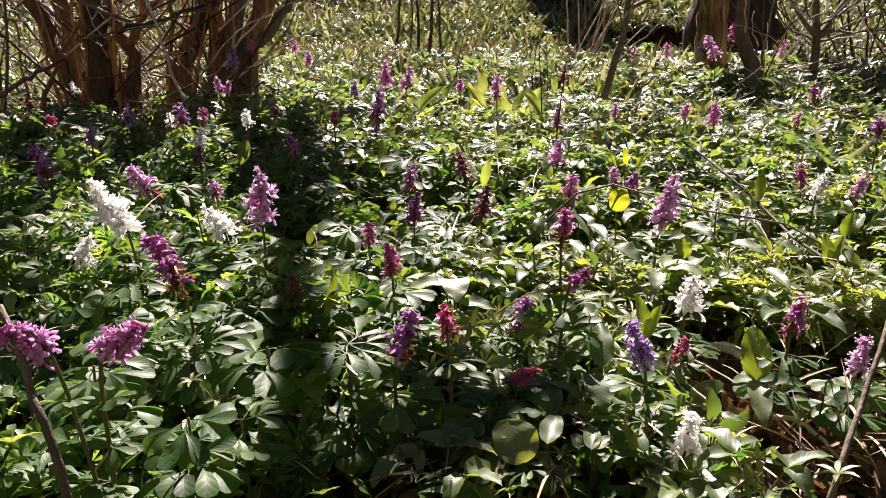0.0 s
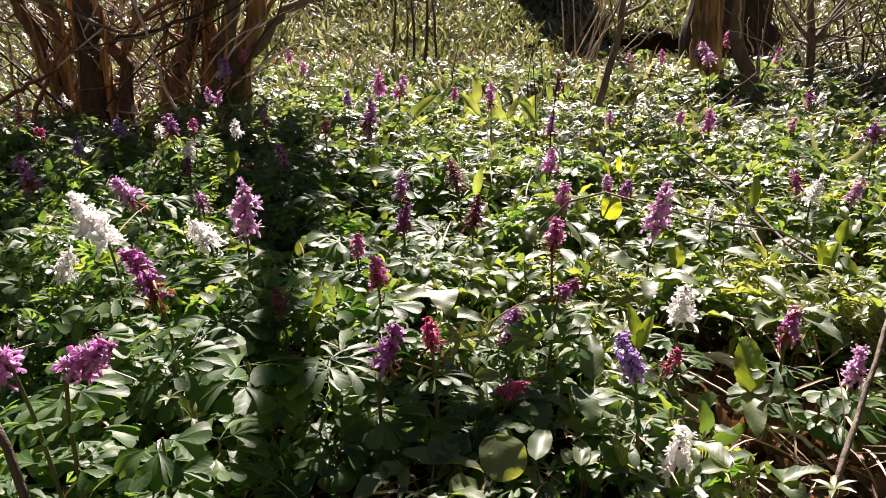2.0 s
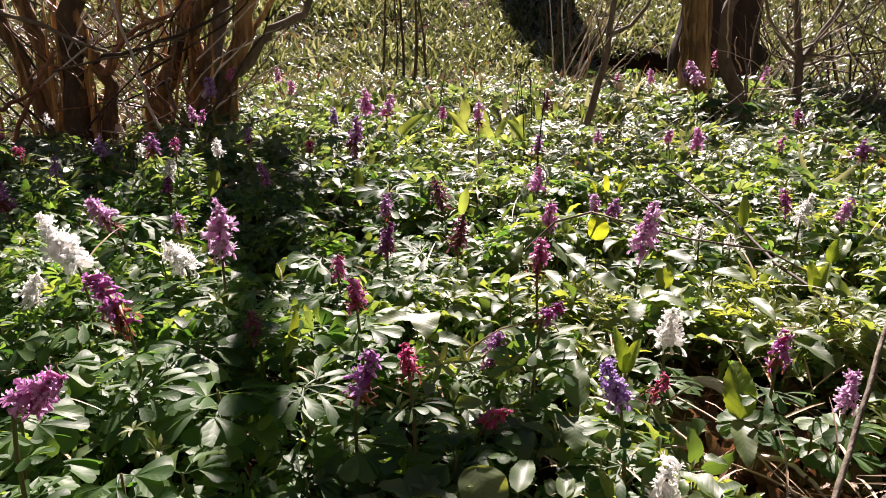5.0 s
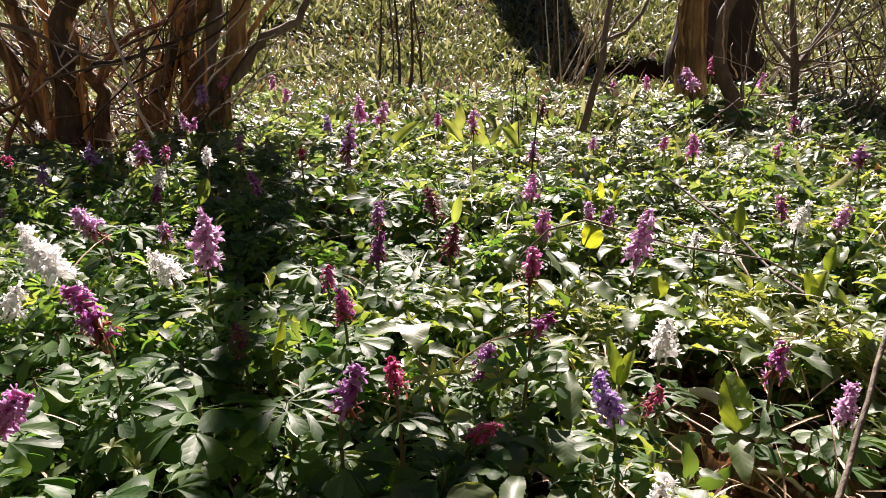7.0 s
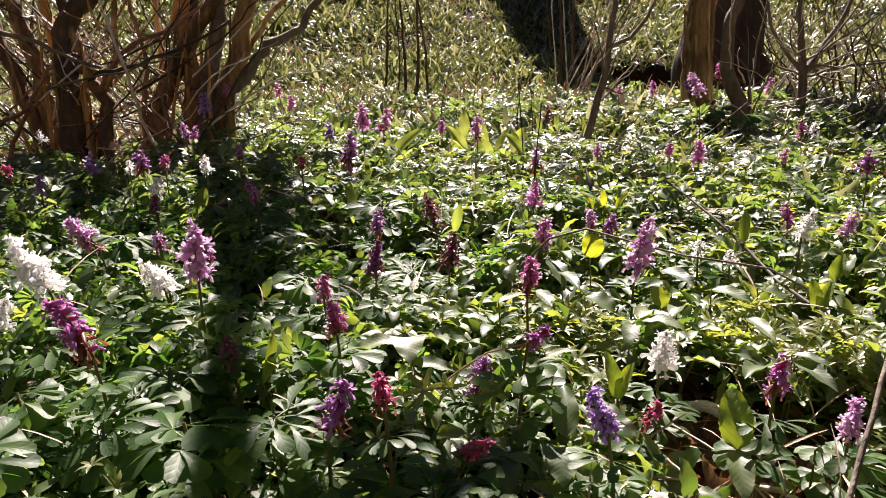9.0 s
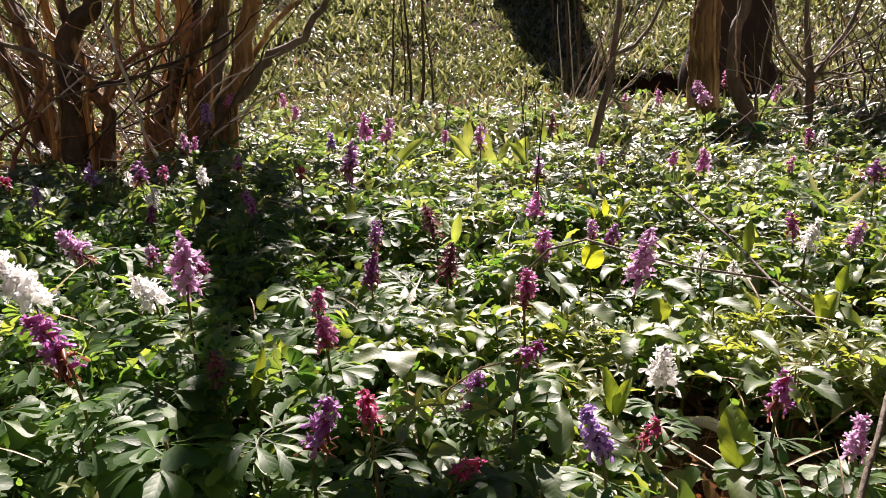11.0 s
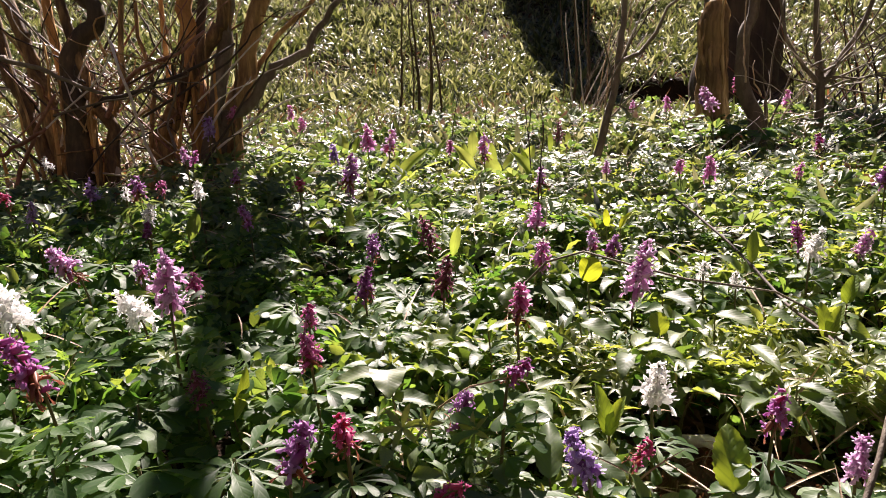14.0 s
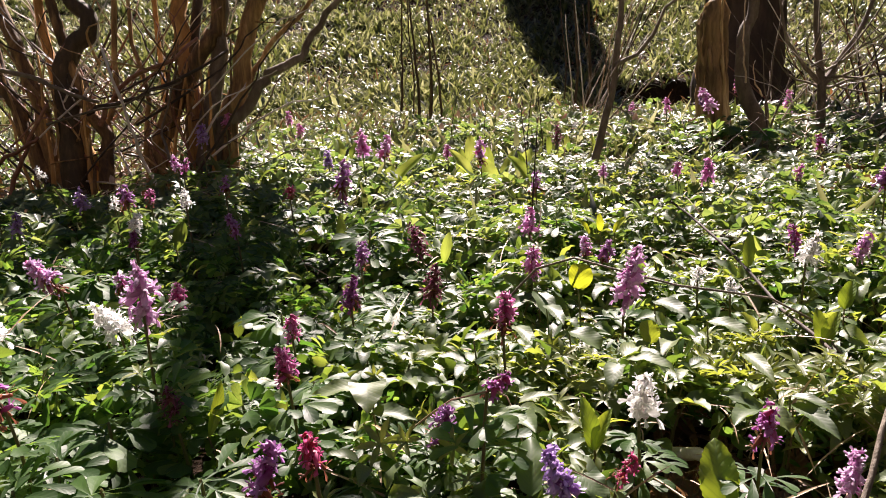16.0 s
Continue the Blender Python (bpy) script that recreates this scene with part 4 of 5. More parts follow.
def elder_plant(seed):
    r = np.random.RandomState(seed)
    t = thing("ground_elder", Matrix.Identity(4), "low ground elder with glossy toothed green leaflets", "plant", "ground elder in the undergrowth")
    for k in range(3):
        a, h = r.uniform(0, 360), r.uniform(0.07, 0.105)
        d = np.array((math.sin(radians(a)), math.cos(radians(a)), 0))
        tip = d * r.uniform(0.02, 0.055) + (0, 0, h)
        s = piece("leaf_stalk", stalk_mesh([(0, 0, 0), tip * (0.35, 0.35, 0.6), tip], 0.0016, 0.0009), t)
        for b in (0, 78, -78):
            m = Matrix.Translation(tip) @ pose(0, 0, 0, 0, 0, -a - b) @ pose(0, 0, 0, r.uniform(-20, 16), r.uniform(-18, 18), 0)
            piece("leaflet", ELDERS[r.randint(4)], s, m @ Matrix.Scale(r.uniform(0.75, 1.1) * (1.0 if b else 1.15), 4))
    return t


def herb_plant(seed, tall=0.0):
    r = np.random.RandomState(seed)
    t = thing("anemone_plant", Matrix.Identity(4), "leafy green spring herb with deeply divided rounded leaflets", "plant", "divided-leaf herbs in the undergrowth")
    h = tall or r.uniform(0.09, 0.13)
    piece("stalk", stalk_mesh([(0, 0, 0), (0.004, 0.003, h * 0.6), (0.0, 0.004, h)], 0.0018, 0.0012), t)
    turn = r.uniform(0, 360)
    for k in range(4):
        m = pose(0, 0.003, h * (0.75 + 0.08 * k), 0, 0, turn + 105 * k) @ pose(0, 0, 0, r.uniform(-16, 24), r.uniform(-16, 16), 0)
        piece("leaf", FANS[r.randint(len(FANS))], t, m @ Matrix.Scale(r.uniform(0.8, 1.15), 4))
    return t


def garlic_plant(seed):
    r = np.random.RandomState(seed)
    t = thing("broad_leaved_plant", Matrix.Identity(4), "upright clump of broad pale green blades", "plant", "broad blades in the undergrowth")
    turn = r.uniform(0, 360)
    for k in range(3):
        m = pose(0, 0, 0, 0, 0, turn + 120 * k + r.uniform(-25, 25)) @ pose(0, 0.006, -0.005, r.uniform(-20, 10), 0, 0)
        piece("leaf_blade", GARLICS[r.randint(3)], t, m @ Matrix.Scale(r.uniform(0.75, 1.1), 4))
    return t


# ---- corydalis ----
def floret_shape(narrow=1.0):
    body = tube([(0, -0.008, 0.005), (0, -0.004, 0.0052), (0, 0.002, 0.0022), (0, 0.0065, 0.0)], [0.0016, 0.003, 0.0034 * narrow, 0.0028 * narrow], 6)
    body = (body[0], body[1], np.stack([body[2][:, 0], 0.6 * body[2][:, 1]], -1))
    lips = []
    for start, bend, wide, long, side in ((1.3, 0.7, 0.0055, 0.009, -24), (1.0, 1.1, 0.005, 0.008, 26), (-0.6, 1.1, 0.0055, 0.0105, -26), (-0.9, 0.7, 0.005, 0.0095, 24), (0.15, 0.2, 0.0036, 0.008, 0)):
        v, f, u = moved(blade(long, wide * narrow, "spoon", 3, 1, start, bend, -0.45), pose(0, 0.005, 0.001 if start > 0 else -0.001) @ pose(0, 0, 0, 0, side * 0.6, -side))
        lips.append((v, f, np.stack([u[:, 0], 0.4 + 0.6 * u[:, 1]], -1)))
    return join([body] + lips)


FLORETS = {c: mesh_of("floret", *floret_shape(0.45 if c in ("withered", "spent") else 1.0), PETALS[c]) for c in PETALS}
COLOUR_WORDS = {"white": "creamy white", "lilac": "pale lilac-pink", "pinklilac": "pink fading to lilac", "purple": "purple", "magpurple": "magenta-purple", "pink": "bright pink",
                "withered": "withered dark brown-purple", "magenta": "deep magenta", "redmag": "red-magenta", "darkpurple": "dark purple", "violet": "bluish violet"}

# flower heads: middle of the head (x, y, z), its length, its lean in degrees
HEADS = {
    "white": [
        (-0.401, 0.892, 0.236, 0.075, -30),
        (-0.43, 0.871, 0.189, 0.042, 25),
        (-0.311, 1.004, 0.186, 0.048, -30),
        (0.284, 0.82, 0.153, 0.051, 5),
        (0.218, 0.592, 0.112, 0.045, 5),
        (0.569, 1.123, 0.207, 0.047, 20),
        (0.46, 1.24, 0.14, 0.022, 10),
        (0.487, 1.183, 0.14, 0.026, -5),
        (1.226, 2.504, 0.14, 0.047, 30),
        (-0.378, 1.485, 0.241, 0.033, 0),
        (-0.463, 1.458, 0.208, 0.037, 10),
        (-0.584, 1.643, 0.21, 0.031, 0),
        (-1.046, 2.208, 0.2, 0.035, -20),
    ],
    "lilac": [
        (-0.222, 0.909, 0.248, 0.072, 3),
        (0.328, 1.084, 0.191, 0.081, 12),
        (0.43, 0.711, 0.133, 0.037, 5),
        (0.733, 1.313, 0.15, 0.046, 25),
        (0.854, 2.532, 0.289, 0.076, -25),
        (0.479, 2.143, 0.15, 0.038, 0),
        (-0.546, 1.892, 0.252, 0.038, -10),
    ],
    "pinklilac": [
        (-0.456, 1.138, 0.205, 0.064, -40),
        (0.318, 1.397, 0.146, 0.042, -10),
        (0.165, 2.38, 0.18, 0.083, 0),
        (-0.104, 2.333, 0.211, 0.074, 10),
        (-0.341, 1.115, 0.2, 0.024, -10),
    ],
    "purple": [
        (-0.69, 1.295, 0.199, 0.066, -15),
        (-0.037, 0.666, 0.177, 0.056, 18),
        (-0.063, 1.433, 0.14, 0.045, 5),
        (0.352, 1.388, 0.141, 0.044, 15),
        (0.094, 0.832, 0.125, 0.041, 15),
        (0.92, 1.618, 0.2, 0.048, 0),
        (0.281, 1.893, 0.17, 0.05, 0),
        (-0.158, 1.87, 0.201, 0.096, 5),
        (-0.366, 1.675, 0.23, 0.039, 0),
        (-0.287, 1.444, 0.2, 0.039, -15),
        (-0.562, 1.652, 0.218, 0.051, -5),
    ],
    "magpurple": [
        (-0.275, 0.713, 0.235, 0.064, -25),
        (0.147, 0.772, 0.195, 0.027, 50),
        (0.362, 0.721, 0.17, 0.039, 10),
        (0.627, 1.314, 0.17, 0.042, -10),
        (1.143, 2.401, 0.16, 0.052, 0),
    ],
    "pink": [
        (-0.215, 0.466, 0.27, 0.038, 60),
        (-0.28, 0.466, 0.27, 0.034, -60),
        (0.221, 1.287, 0.157, 0.049, 5),
        (0.245, 1.613, 0.144, 0.055, 5),
        (1.427, 3.33, 0.2, 0.085, -5),
        (0.933, 3.3, 0.21, 0.055, 0),
        (0.796, 3.3, 0.21, 0.03, 10),
        (0.704, 2.0, 0.166, 0.056, 0),
        (0.637, 2.022, 0.167, 0.035, 0),
        (0.918, 1.991, 0.15, 0.038, 10),
        (0.061, 2.721, 0.14, 0.047, 0),
        (-0.171, 2.332, 0.228, 0.077, 0),
        (-0.734, 3.912, 0.18, 0.067, -10),
        (-0.592, 3.478, 0.16, 0.06, 0),
        (-0.523, 1.897, 0.245, 0.03, 20),
    ],
    "withered": [
        (0.449, 2.916, 0.16, 0.07, 0),
        (-0.172, 0.828, 0.158, 0.039, -10),
        (0.07, 1.247, 0.14, 0.068, 8),
        (0.036, 1.402, 0.169, 0.063, -15),
    ],
    "magenta": [
        (-0.315, 1.235, 0.142, 0.036, 5),
        (-0.11, 1.082, 0.14, 0.035, 0),
        (-0.062, 0.847, 0.188, 0.041, -5),
        (0.163, 0.992, 0.18, 0.052, 5),
        (1.523, 4.198, 0.22, 0.107, 0),
        (-0.592, 2.47, 0.294, 0.049, 10),
        (-0.518, 1.666, 0.216, 0.034, 0),
        (-1.077, 2.014, 0.19, 0.044, 0),
    ],
    "redmag": [
        (0.003, 0.655, 0.197, 0.033, -5),
        (0.255, 0.746, 0.121, 0.026, 40),
        (0.083, 0.698, 0.114, 0.029, 55),
        (-0.24, 1.694, 0.207, 0.032, 0),
        (-0.85, 1.672, 0.2, 0.034, -15),
    ],
    "darkpurple": [
        (-0.044, 1.18, 0.15, 0.05, 5),
        (-0.467, 1.449, 0.177, 0.035, 0),
    ],
    "violet": [
        (0.185, 0.657, 0.171, 0.044, -20),
        (-0.252, 2.231, 0.2, 0.045, 0),
        (1.04, 3.2, 0.23, 0.05, -10),
        (-0.605, 2.27, 0.279, 0.055, 0),
        (-0.74, 1.817, 0.19, 0.056, 0),
        (-0.662, 1.436, 0.22, 0.038, 0),
    ],
}


def corydalis(colour, x, y, z, length, lean, seed):
    r = np.random.RandomState(seed)
    words = ("drooping " if abs(lean) > 45 else "") + COLOUR_WORDS[colour]
    ground = float(height(x, y))
    way = np.array((math.sin(radians(lean)), r.uniform(-0.12, 0.12), math.cos(radians(lean))))
    way /= np.linalg.norm(way)
    length *= 0.97
    low = np.array((x, y, z)) - way * length / 2
    foot = np.array((low[0] - 0.25 * way[0] * 0.12, y + r.uniform(-0.01, 0.02), ground - 0.005))
    t = thing("corydalis", pose(*foot), f"corydalis plant with a {words} flower spike", "flower", "corydalis flowers in the undergrowth")
    low, top = low - foot, low - foot + way * length
    piece("stem", mesh_of("stem", *tube(curve_points([(0, 0, 0), low * 0.5 + (0.003, 0, 0), low, top], 9), list(np.linspace(0.0024, 0.001, 10)), 6), STALK), t)
    spike = piece("flower_spike", mesh_of("flower_spike", *tube([low, (low + top) / 2, top], [0.0018, 0.0015, 0.0008], 5), STALK), t)
    count = int(np.clip(7 + length / 0.0024, 12, 31)) if y < 1.6 else int(np.clip(6 + length / 0.0045, 10, 22))
    browned = colour in ("magpurple", "redmag", "magenta", "purple", "darkpurple", "pinklilac")
    size = (length / 0.06) ** 0.55 * (1.15 if y > 1.6 else 1.0)
    size *= 1.2 if colour == "white" and y < 1.05 else 1.0
    size = max(size, 0.64) * (0.95 if y < 0.5 else 1.0)
    count = count * 2 if y < 0.5 else count
    tilt = Vector((0, 0, 1)).rotation_difference(Vector(way)).to_matrix().to_4x4()
    for i in range(count):
        s = (i + 0.5) / count
        grow = size * (1.1 - 0.5 * s ** 2) * r.uniform(0.6, 1.3)
        m = Matrix.Translation(low + way * (length * s * 0.96 + r.uniform(-0.003, 0.003))) @ tilt @ pose(0, 0, 0, 0, 0, 137.5 * i + r.uniform(-35, 35))
        m = m @ pose(0, 0.0045 * grow, 0, r.uniform(-50, 28) + 26 * s, r.uniform(-35, 35), 0) @ Matrix.Scale(grow, 4)
        piece("floret", FLORETS["spent" if browned and s < 0.33 and r.uniform() < 0.65 else colour], spike, m)
    for k in range(4 if y < 1.5 else 2):
        m = Matrix.Translation(low * (0.46 + 0.13 * k)) @ pose(0, 0, 0, 0, 0, r.uniform(0, 360)) @ pose(0, 0, 0, r.uniform(0, 30), 0, 0)
        piece("leaf", FANS[r.randint(len(FANS))], t, m @ Matrix.Scale(r.uniform(0.7, 1.05) * (0.7 if y < 0.52 else 1.0), 4))
    return t


standing = []  # leaves and plants to be kept in view and in the sun
number = 0
for colour, rows in HEADS.items():
    for x, y, z, length, lean in rows:
        corydalis(colour, x, y, z, length, lean, 500 + number)
        number += 1
kept_in_view = [(x, y, z) for rows in HEADS.values() for x, y, z, length, lean in rows if y < 1.45]
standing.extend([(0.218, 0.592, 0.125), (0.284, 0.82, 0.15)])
kept_in_view += [(0.356, 0.872, 0.1), (0.371, 0.828, 0.075)]  # and the stick and the open litter


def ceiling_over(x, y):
    """How high leaves may stand: low enough to leave flowers visible to the camera."""
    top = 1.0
    for fx, fy, fz in kept_in_view:
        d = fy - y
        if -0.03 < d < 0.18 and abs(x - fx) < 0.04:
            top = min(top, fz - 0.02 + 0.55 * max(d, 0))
    # also held low behind these, so the sun reaches them
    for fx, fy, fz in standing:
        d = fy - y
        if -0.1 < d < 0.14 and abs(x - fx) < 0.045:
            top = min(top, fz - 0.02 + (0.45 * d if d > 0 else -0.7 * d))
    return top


# ---- single leaves that stand out ----
def lone_leaf(shape, x, y, z, length, width, yaw, pitch, roll, material, label, name="broad_leaf", bend=0.4, start=0.0, fold=0.25, teeth=0.0):
    ground = float(height(x, y))
    t = thing(name, pose(x, y, ground), label, "leaf")
    piece("stalk", stalk_mesh([(0, 0.012, -0.005), (0.004, 0.008, (z - ground) * 0.6), (0, 0, z - ground)], 0.0016, 0.001), t)
    me = mesh_of("leaf_blade", *blade(length, width, shape, 22, 3, start, bend, fold * (0.4 if shape == "heart" else 1.0), teeth, 0.03), material)
    piece("leaf_blade", me, t, pose(0, 0, z - ground, 0, 0, yaw) @ pose(0, 0, 0, pitch, roll, 0))
    return t


LIT, SHINY, AGAINST = "pale yellow-green leaf lit through by the sun", "large toothed veined leaf shining in the sun", "broad dark green leaf seen against the light"
for row in [
    ("round", 0.273, 1.165, 0.15, 0.036, 0.034, 5, 72, 8, YELLOW, "round bright yellow leaf lit through by the sun"),
    ("lance", -0.129, 1.63, 0.09, 0.085, 0.021, 10, 80, 0, LILY, "upright narrow pale leaf lit through by the sun"),
    ("lance", 0.078, 1.46, 0.11, 0.06, 0.019, -10, 75, 10, LILY, LIT),
    ("lance", -0.382, 1.42, 0.165, 0.055, 0.024, 15, 65, 20, LILY, "wavy yellow-green leaf lit through by the sun"),
    ("lance", -0.36, 1.08, 0.175, 0.05, 0.013, -70, -5, 25, LILY, LIT),
    ("lance", -0.140, 0.830, 0.12, 0.058, 0.013, 30, 74, 25, LIME, LIT),
    ("ovate", 0.335, 1.47, 0.15, 0.04, 0.022, 55, 50, 0, YELLOW, LIT),
    ("ovate", 0.355, 1.47, 0.155, 0.034, 0.018, 0, 70, 0, YELLOW, LIT),
    ("ovate", 0.38, 1.47, 0.15, 0.042, 0.022, -60, 45, 0, YELLOW, LIT),
    ("lance", 0.622, 1.455, 0.09, 0.05, 0.02, 0, 80, 0, LILY, LIT),
]:
    lone_leaf(*row, bend=0.7, start=0.25, fold=0.45, teeth=0.08 if row[0] == "ovate" else 0.0)
# elder leaves in the brighter green, coloured as if lit through
for row in [
    ("ovate", 0.238, 0.817, 0.100, 0.054, 0.026, 14, 53, 0), ("ovate", 0.239, 0.817, 0.100, 0.044, 0.024, -48, 53, 0), ("ovate", 0.177, 0.612, 0.085, 0.025, 0.020, 36, 52, 0),
    ("ovate", 0.535, 1.002, 0.120, 0.049, 0.026, -5, 53, 0), ("ovate", 0.538, 1.002, 0.120, 0.049, 0.026, -53, 53, 0), ("round", 0.338, 1.017, 0.125, 0.030, 0.026, 8, 55, 0),
    ("ovate", 0.612, 1.113, 0.125, 0.044, 0.030, -46, 53, 0), ("ovate", 0.559, 1.316, 0.125, 0.060, 0.026, -22, 53, 0), ("ovate", 0.423, 1.350, 0.140, 0.065, 0.022, 179, 0, 30),
    ("ovate", 0.321, 0.699, 0.110, 0.06, 0.045, -12, 45, -4),
]:
    lone_leaf(*row, LIME, LIT, bend=0.5, start=0.25, fold=0.4, teeth=0.08)
    standing.append(row[1:4])
# broad leaves that catch the sun on their upper sides
for row in [
    ("heart", 0.160, 0.699, 0.115, 0.042, 0.040, 174, -22, 0), ("ovate", 0.319, 0.696, 0.110, 0.054, 0.034, 170, -20, 0), ("ovate", 0.321, 0.696, 0.110, 0.054, 0.030, -92, -4, 8),
    ("ovate", 0.390, 0.694, 0.110, 0.022, 0.018, -117, 0, 0), ("ovate", 0.432, 0.967, 0.130, 0.065, 0.026, -172, -3, 10), ("ovate", 0.439, 0.850, 0.125, 0.062, 0.028, -162, -5, 10),
    ("ovate", 0.439, 0.858, 0.130, 0.043, 0.024, -138, 0, 0), ("ovate", 0.171, 0.883, 0.120, 0.045, 0.020, -73, 5, 0), ("heart", 0.013, 0.890, 0.145, 0.046, 0.042, -174, -14, 0),
]:
    lone_leaf(*row, ELDER, SHINY, bend=0.6, start=0.25, fold=0.3, teeth=0.08 if row[0] == "ovate" else 0.0)
    standing.append(row[1:4])
for row in [
    ("ovate", 0.098, 0.622, 0.085, 0.052, 0.032, -18, 4, 0), ("ovate", 0.138, 0.613, 0.085, 0.037, 0.024, -11, 6, 0), ("ovate", 0.141, 0.613, 0.085, 0.027, 0.020, -52, 9, 0),
    ("ovate", 0.373, 1.145, 0.135, 0.065, 0.040, -150, -3, 8), ("ovate", 0.423, 1.074, 0.130, 0.061, 0.036, -137, -3, 8), ("ovate", 0.126, 1.010, 0.140, 0.062, 0.022, -56, 0, 0),
    ("ovate", 0.179, 1.068, 0.135, 0.065, 0.030, -162, -3, 0), ("ovate", 0.225, 1.129, 0.140, 0.065, 0.030, -166, -2, 0), ("ovate", 0.272, 0.663, 0.090, 0.025, 0.020, -113, 0, 0),
]:
    lone_leaf(*row, ELDER, SHINY, bend=0.6, start=0.25, fold=0.3, teeth=0.08)
    standing.append(row[1:4])
# and broad leaves turned away from it
for row in [
    ("ovate", 0.170, 0.734, 0.105, 0.062, 0.038, -6, 30, 0), ("heart", 0.218, 0.756, 0.110, 0.034, 0.036, -141, -26, 0),
    ("ovate", 0.003, 0.904, 0.135, 0.056, 0.036, 105, -5, -10), ("ovate", 0.020, 0.863, 0.125, 0.048, 0.034, -101, -6, 10), ("round", 0.062, 0.640, 0.1, 0.044, 0.045, 195, -38, 0),
    ("ovate", 0.220, 1.203, 0.135, 0.065, 0.045, -165, -20, -8), ("round", 0.246, 1.056, 0.130, 0.045, 0.040, -124, -18, 0), ("ovate", 0.488, 1.077, 0.130, 0.050, 0.040, -129, -16, 0),
]:
    lone_leaf(*row, ELDER, AGAINST, bend=0.6, start=0.25, fold=0.3, teeth=0.08 if row[0] == "ovate" else 0.0)
    standing.append(row[1:4])

# broad lily-like blades in the middle distance
def lily_blade(i, x, y, z, length, width, yaw, pitch):
    lone_leaf("lance", x, y, z, length, width * 1.12, yaw, pitch + 6, 12 * (-1) ** i, LILY, "broad fresh green blade standing in the sun", "lily_leaf", 0.5, 0.1, 0.35)


for i, row in enumerate([(-0.1, 2.34, 0.085, 0.16, 0.046, -55, 42), (-0.087, 2.34, 0.08, 0.15, 0.036, -78, 28), (-0.12, 2.3, 0.07, 0.11, 0.036, -15, 60),
        (0.141, 2.5, 0.07, 0.13, 0.042, 55, 58), (0.177, 2.5, 0.065, 0.14, 0.04, 35, 68), (0.232, 2.5, 0.055, 0.14, 0.042, -55, 56), (0.305, 2.5, 0.055, 0.12, 0.04, 40, 62), (0.2, 2.53, 0.06, 0.13, 0.036, -15, 66), (0.1, 2.6, 0.06, 0.12, 0.034, 15, 62), (0.26, 2.46, 0.05, 0.1, 0.04, -80, 40),
        (0.16, 2.44, 0.05, 0.12, 0.046, 75, 50), (0.21, 2.43, 0.05, 0.13, 0.046, 20, 58), (0.28, 2.52, 0.06, 0.12, 0.042, -30, 62)]):
    lily_blade(i, *row)
for i, row in enumerate([(-0.33, 2.9, 0.1, 0.1, 0.04, 30, 50), (-0.29, 2.9, 0.1, 0.1, 0.036, -40, 50), (0.13, 2.7, 0.1, 0.11, 0.034, 10, 60), (0.3, 2.3, 0.1, 0.1, 0.04, 50, 50), (0.19, 2.2, 0.11, 0.08, 0.045, 150, -10), (0.01, 2.7, 0.1, 0.1, 0.032, -60, 50),
        (0.42, 2.95, 0.08, 0.08, 0.02, 10, 60), (0.5, 3.0, 0.08, 0.08, 0.02, -15, 55), (0.58, 2.9, 0.08, 0.08, 0.02, 25, 60)]):
    lily_blade(i, *row)


# ---- plants of the undergrowth ----
def strewn(masters, count, low, high, keep, size=(0.85, 1.2), gap=0.04):
    """Copies of the master plants over the visible ground, no two too near one another."""
    done, tries = [], 0
    while len(done) < count and tries < 40000:
        tries += 1
        y = low + (high - low) * rng.uniform() ** 0.8
        x = rng.uniform(-1, 1) * (0.6 * y + 0.12) + 0.05
        if rng.uniform() > keep(x, y) or any((x - a) ** 2 + (y - b) ** 2 < gap * gap for a, b in done):
            continue
        s = rng.uniform(*size)
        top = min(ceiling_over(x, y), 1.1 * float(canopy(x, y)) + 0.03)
        if s * 0.115 > top:
            s = top / 0.115
        if s < 0.5 * size[0]:
            continue
        m = pose(x, y, float(height(x, y)), 0, 0, rng.uniform(0, 360)) @ Matrix.Scale(s, 4)
        who = masters[len(done) % len(masters)]
        if len(done) < len(masters):
            who.matrix_basis = m
        else:
            copy_thing(who, m)
        done.append((x, y))


# the fullest of the divided-leaved herbs
for i, (x, y, z, s, turn) in enumerate([(-0.091, 0.686, 0.16, 1.25, 75), (-0.170, 0.672, 0.16, 1.25, 20), (-0.239, 0.679, 0.16, 1.1, 130), (-0.239, 0.732, 0.16, 0.9, 250), (-0.333, 0.714, 0.17, 1.1, 40), (-0.291, 0.574, 0.19, 1.0, 200),
                                     (-0.166, 0.563, 0.15, 0.9, 100), (-0.204, 0.526, 0.17, 1.0, 310), (-0.085, 0.613, 0.11, 0.8, 0), (-0.120, 0.875, 0.15, 1.1, 10), (-0.364, 0.834, 0.17, 1.1, 160), (0.074, 0.673, 0.10, 0.7, 60), (-0.190, 0.853, 0.16, 1.0, 300)]):
    t = herb_plant(1200 + i, z / s)
    t.matrix_basis = pose(x, y, float(height(x, y)), 0, 0, turn) @ Matrix.Scale(s, 4)
    standing.append((x, y, z))


for i, (x, y, z, s, turn) in enumerate([(0.98, 2.93, 0.13, 1.5, 0), (1.06, 2.9, 0.13, 1.5, 50), (1.15, 2.83, 0.12, 1.4, 120), (0.9, 2.85, 0.12, 1.4, 80)]):
    t = herb_plant(1230 + i, z / s)
    t.matrix_basis = pose(x, y, float(height(x, y)), 0, 0, turn) @ Matrix.Scale(s, 4)


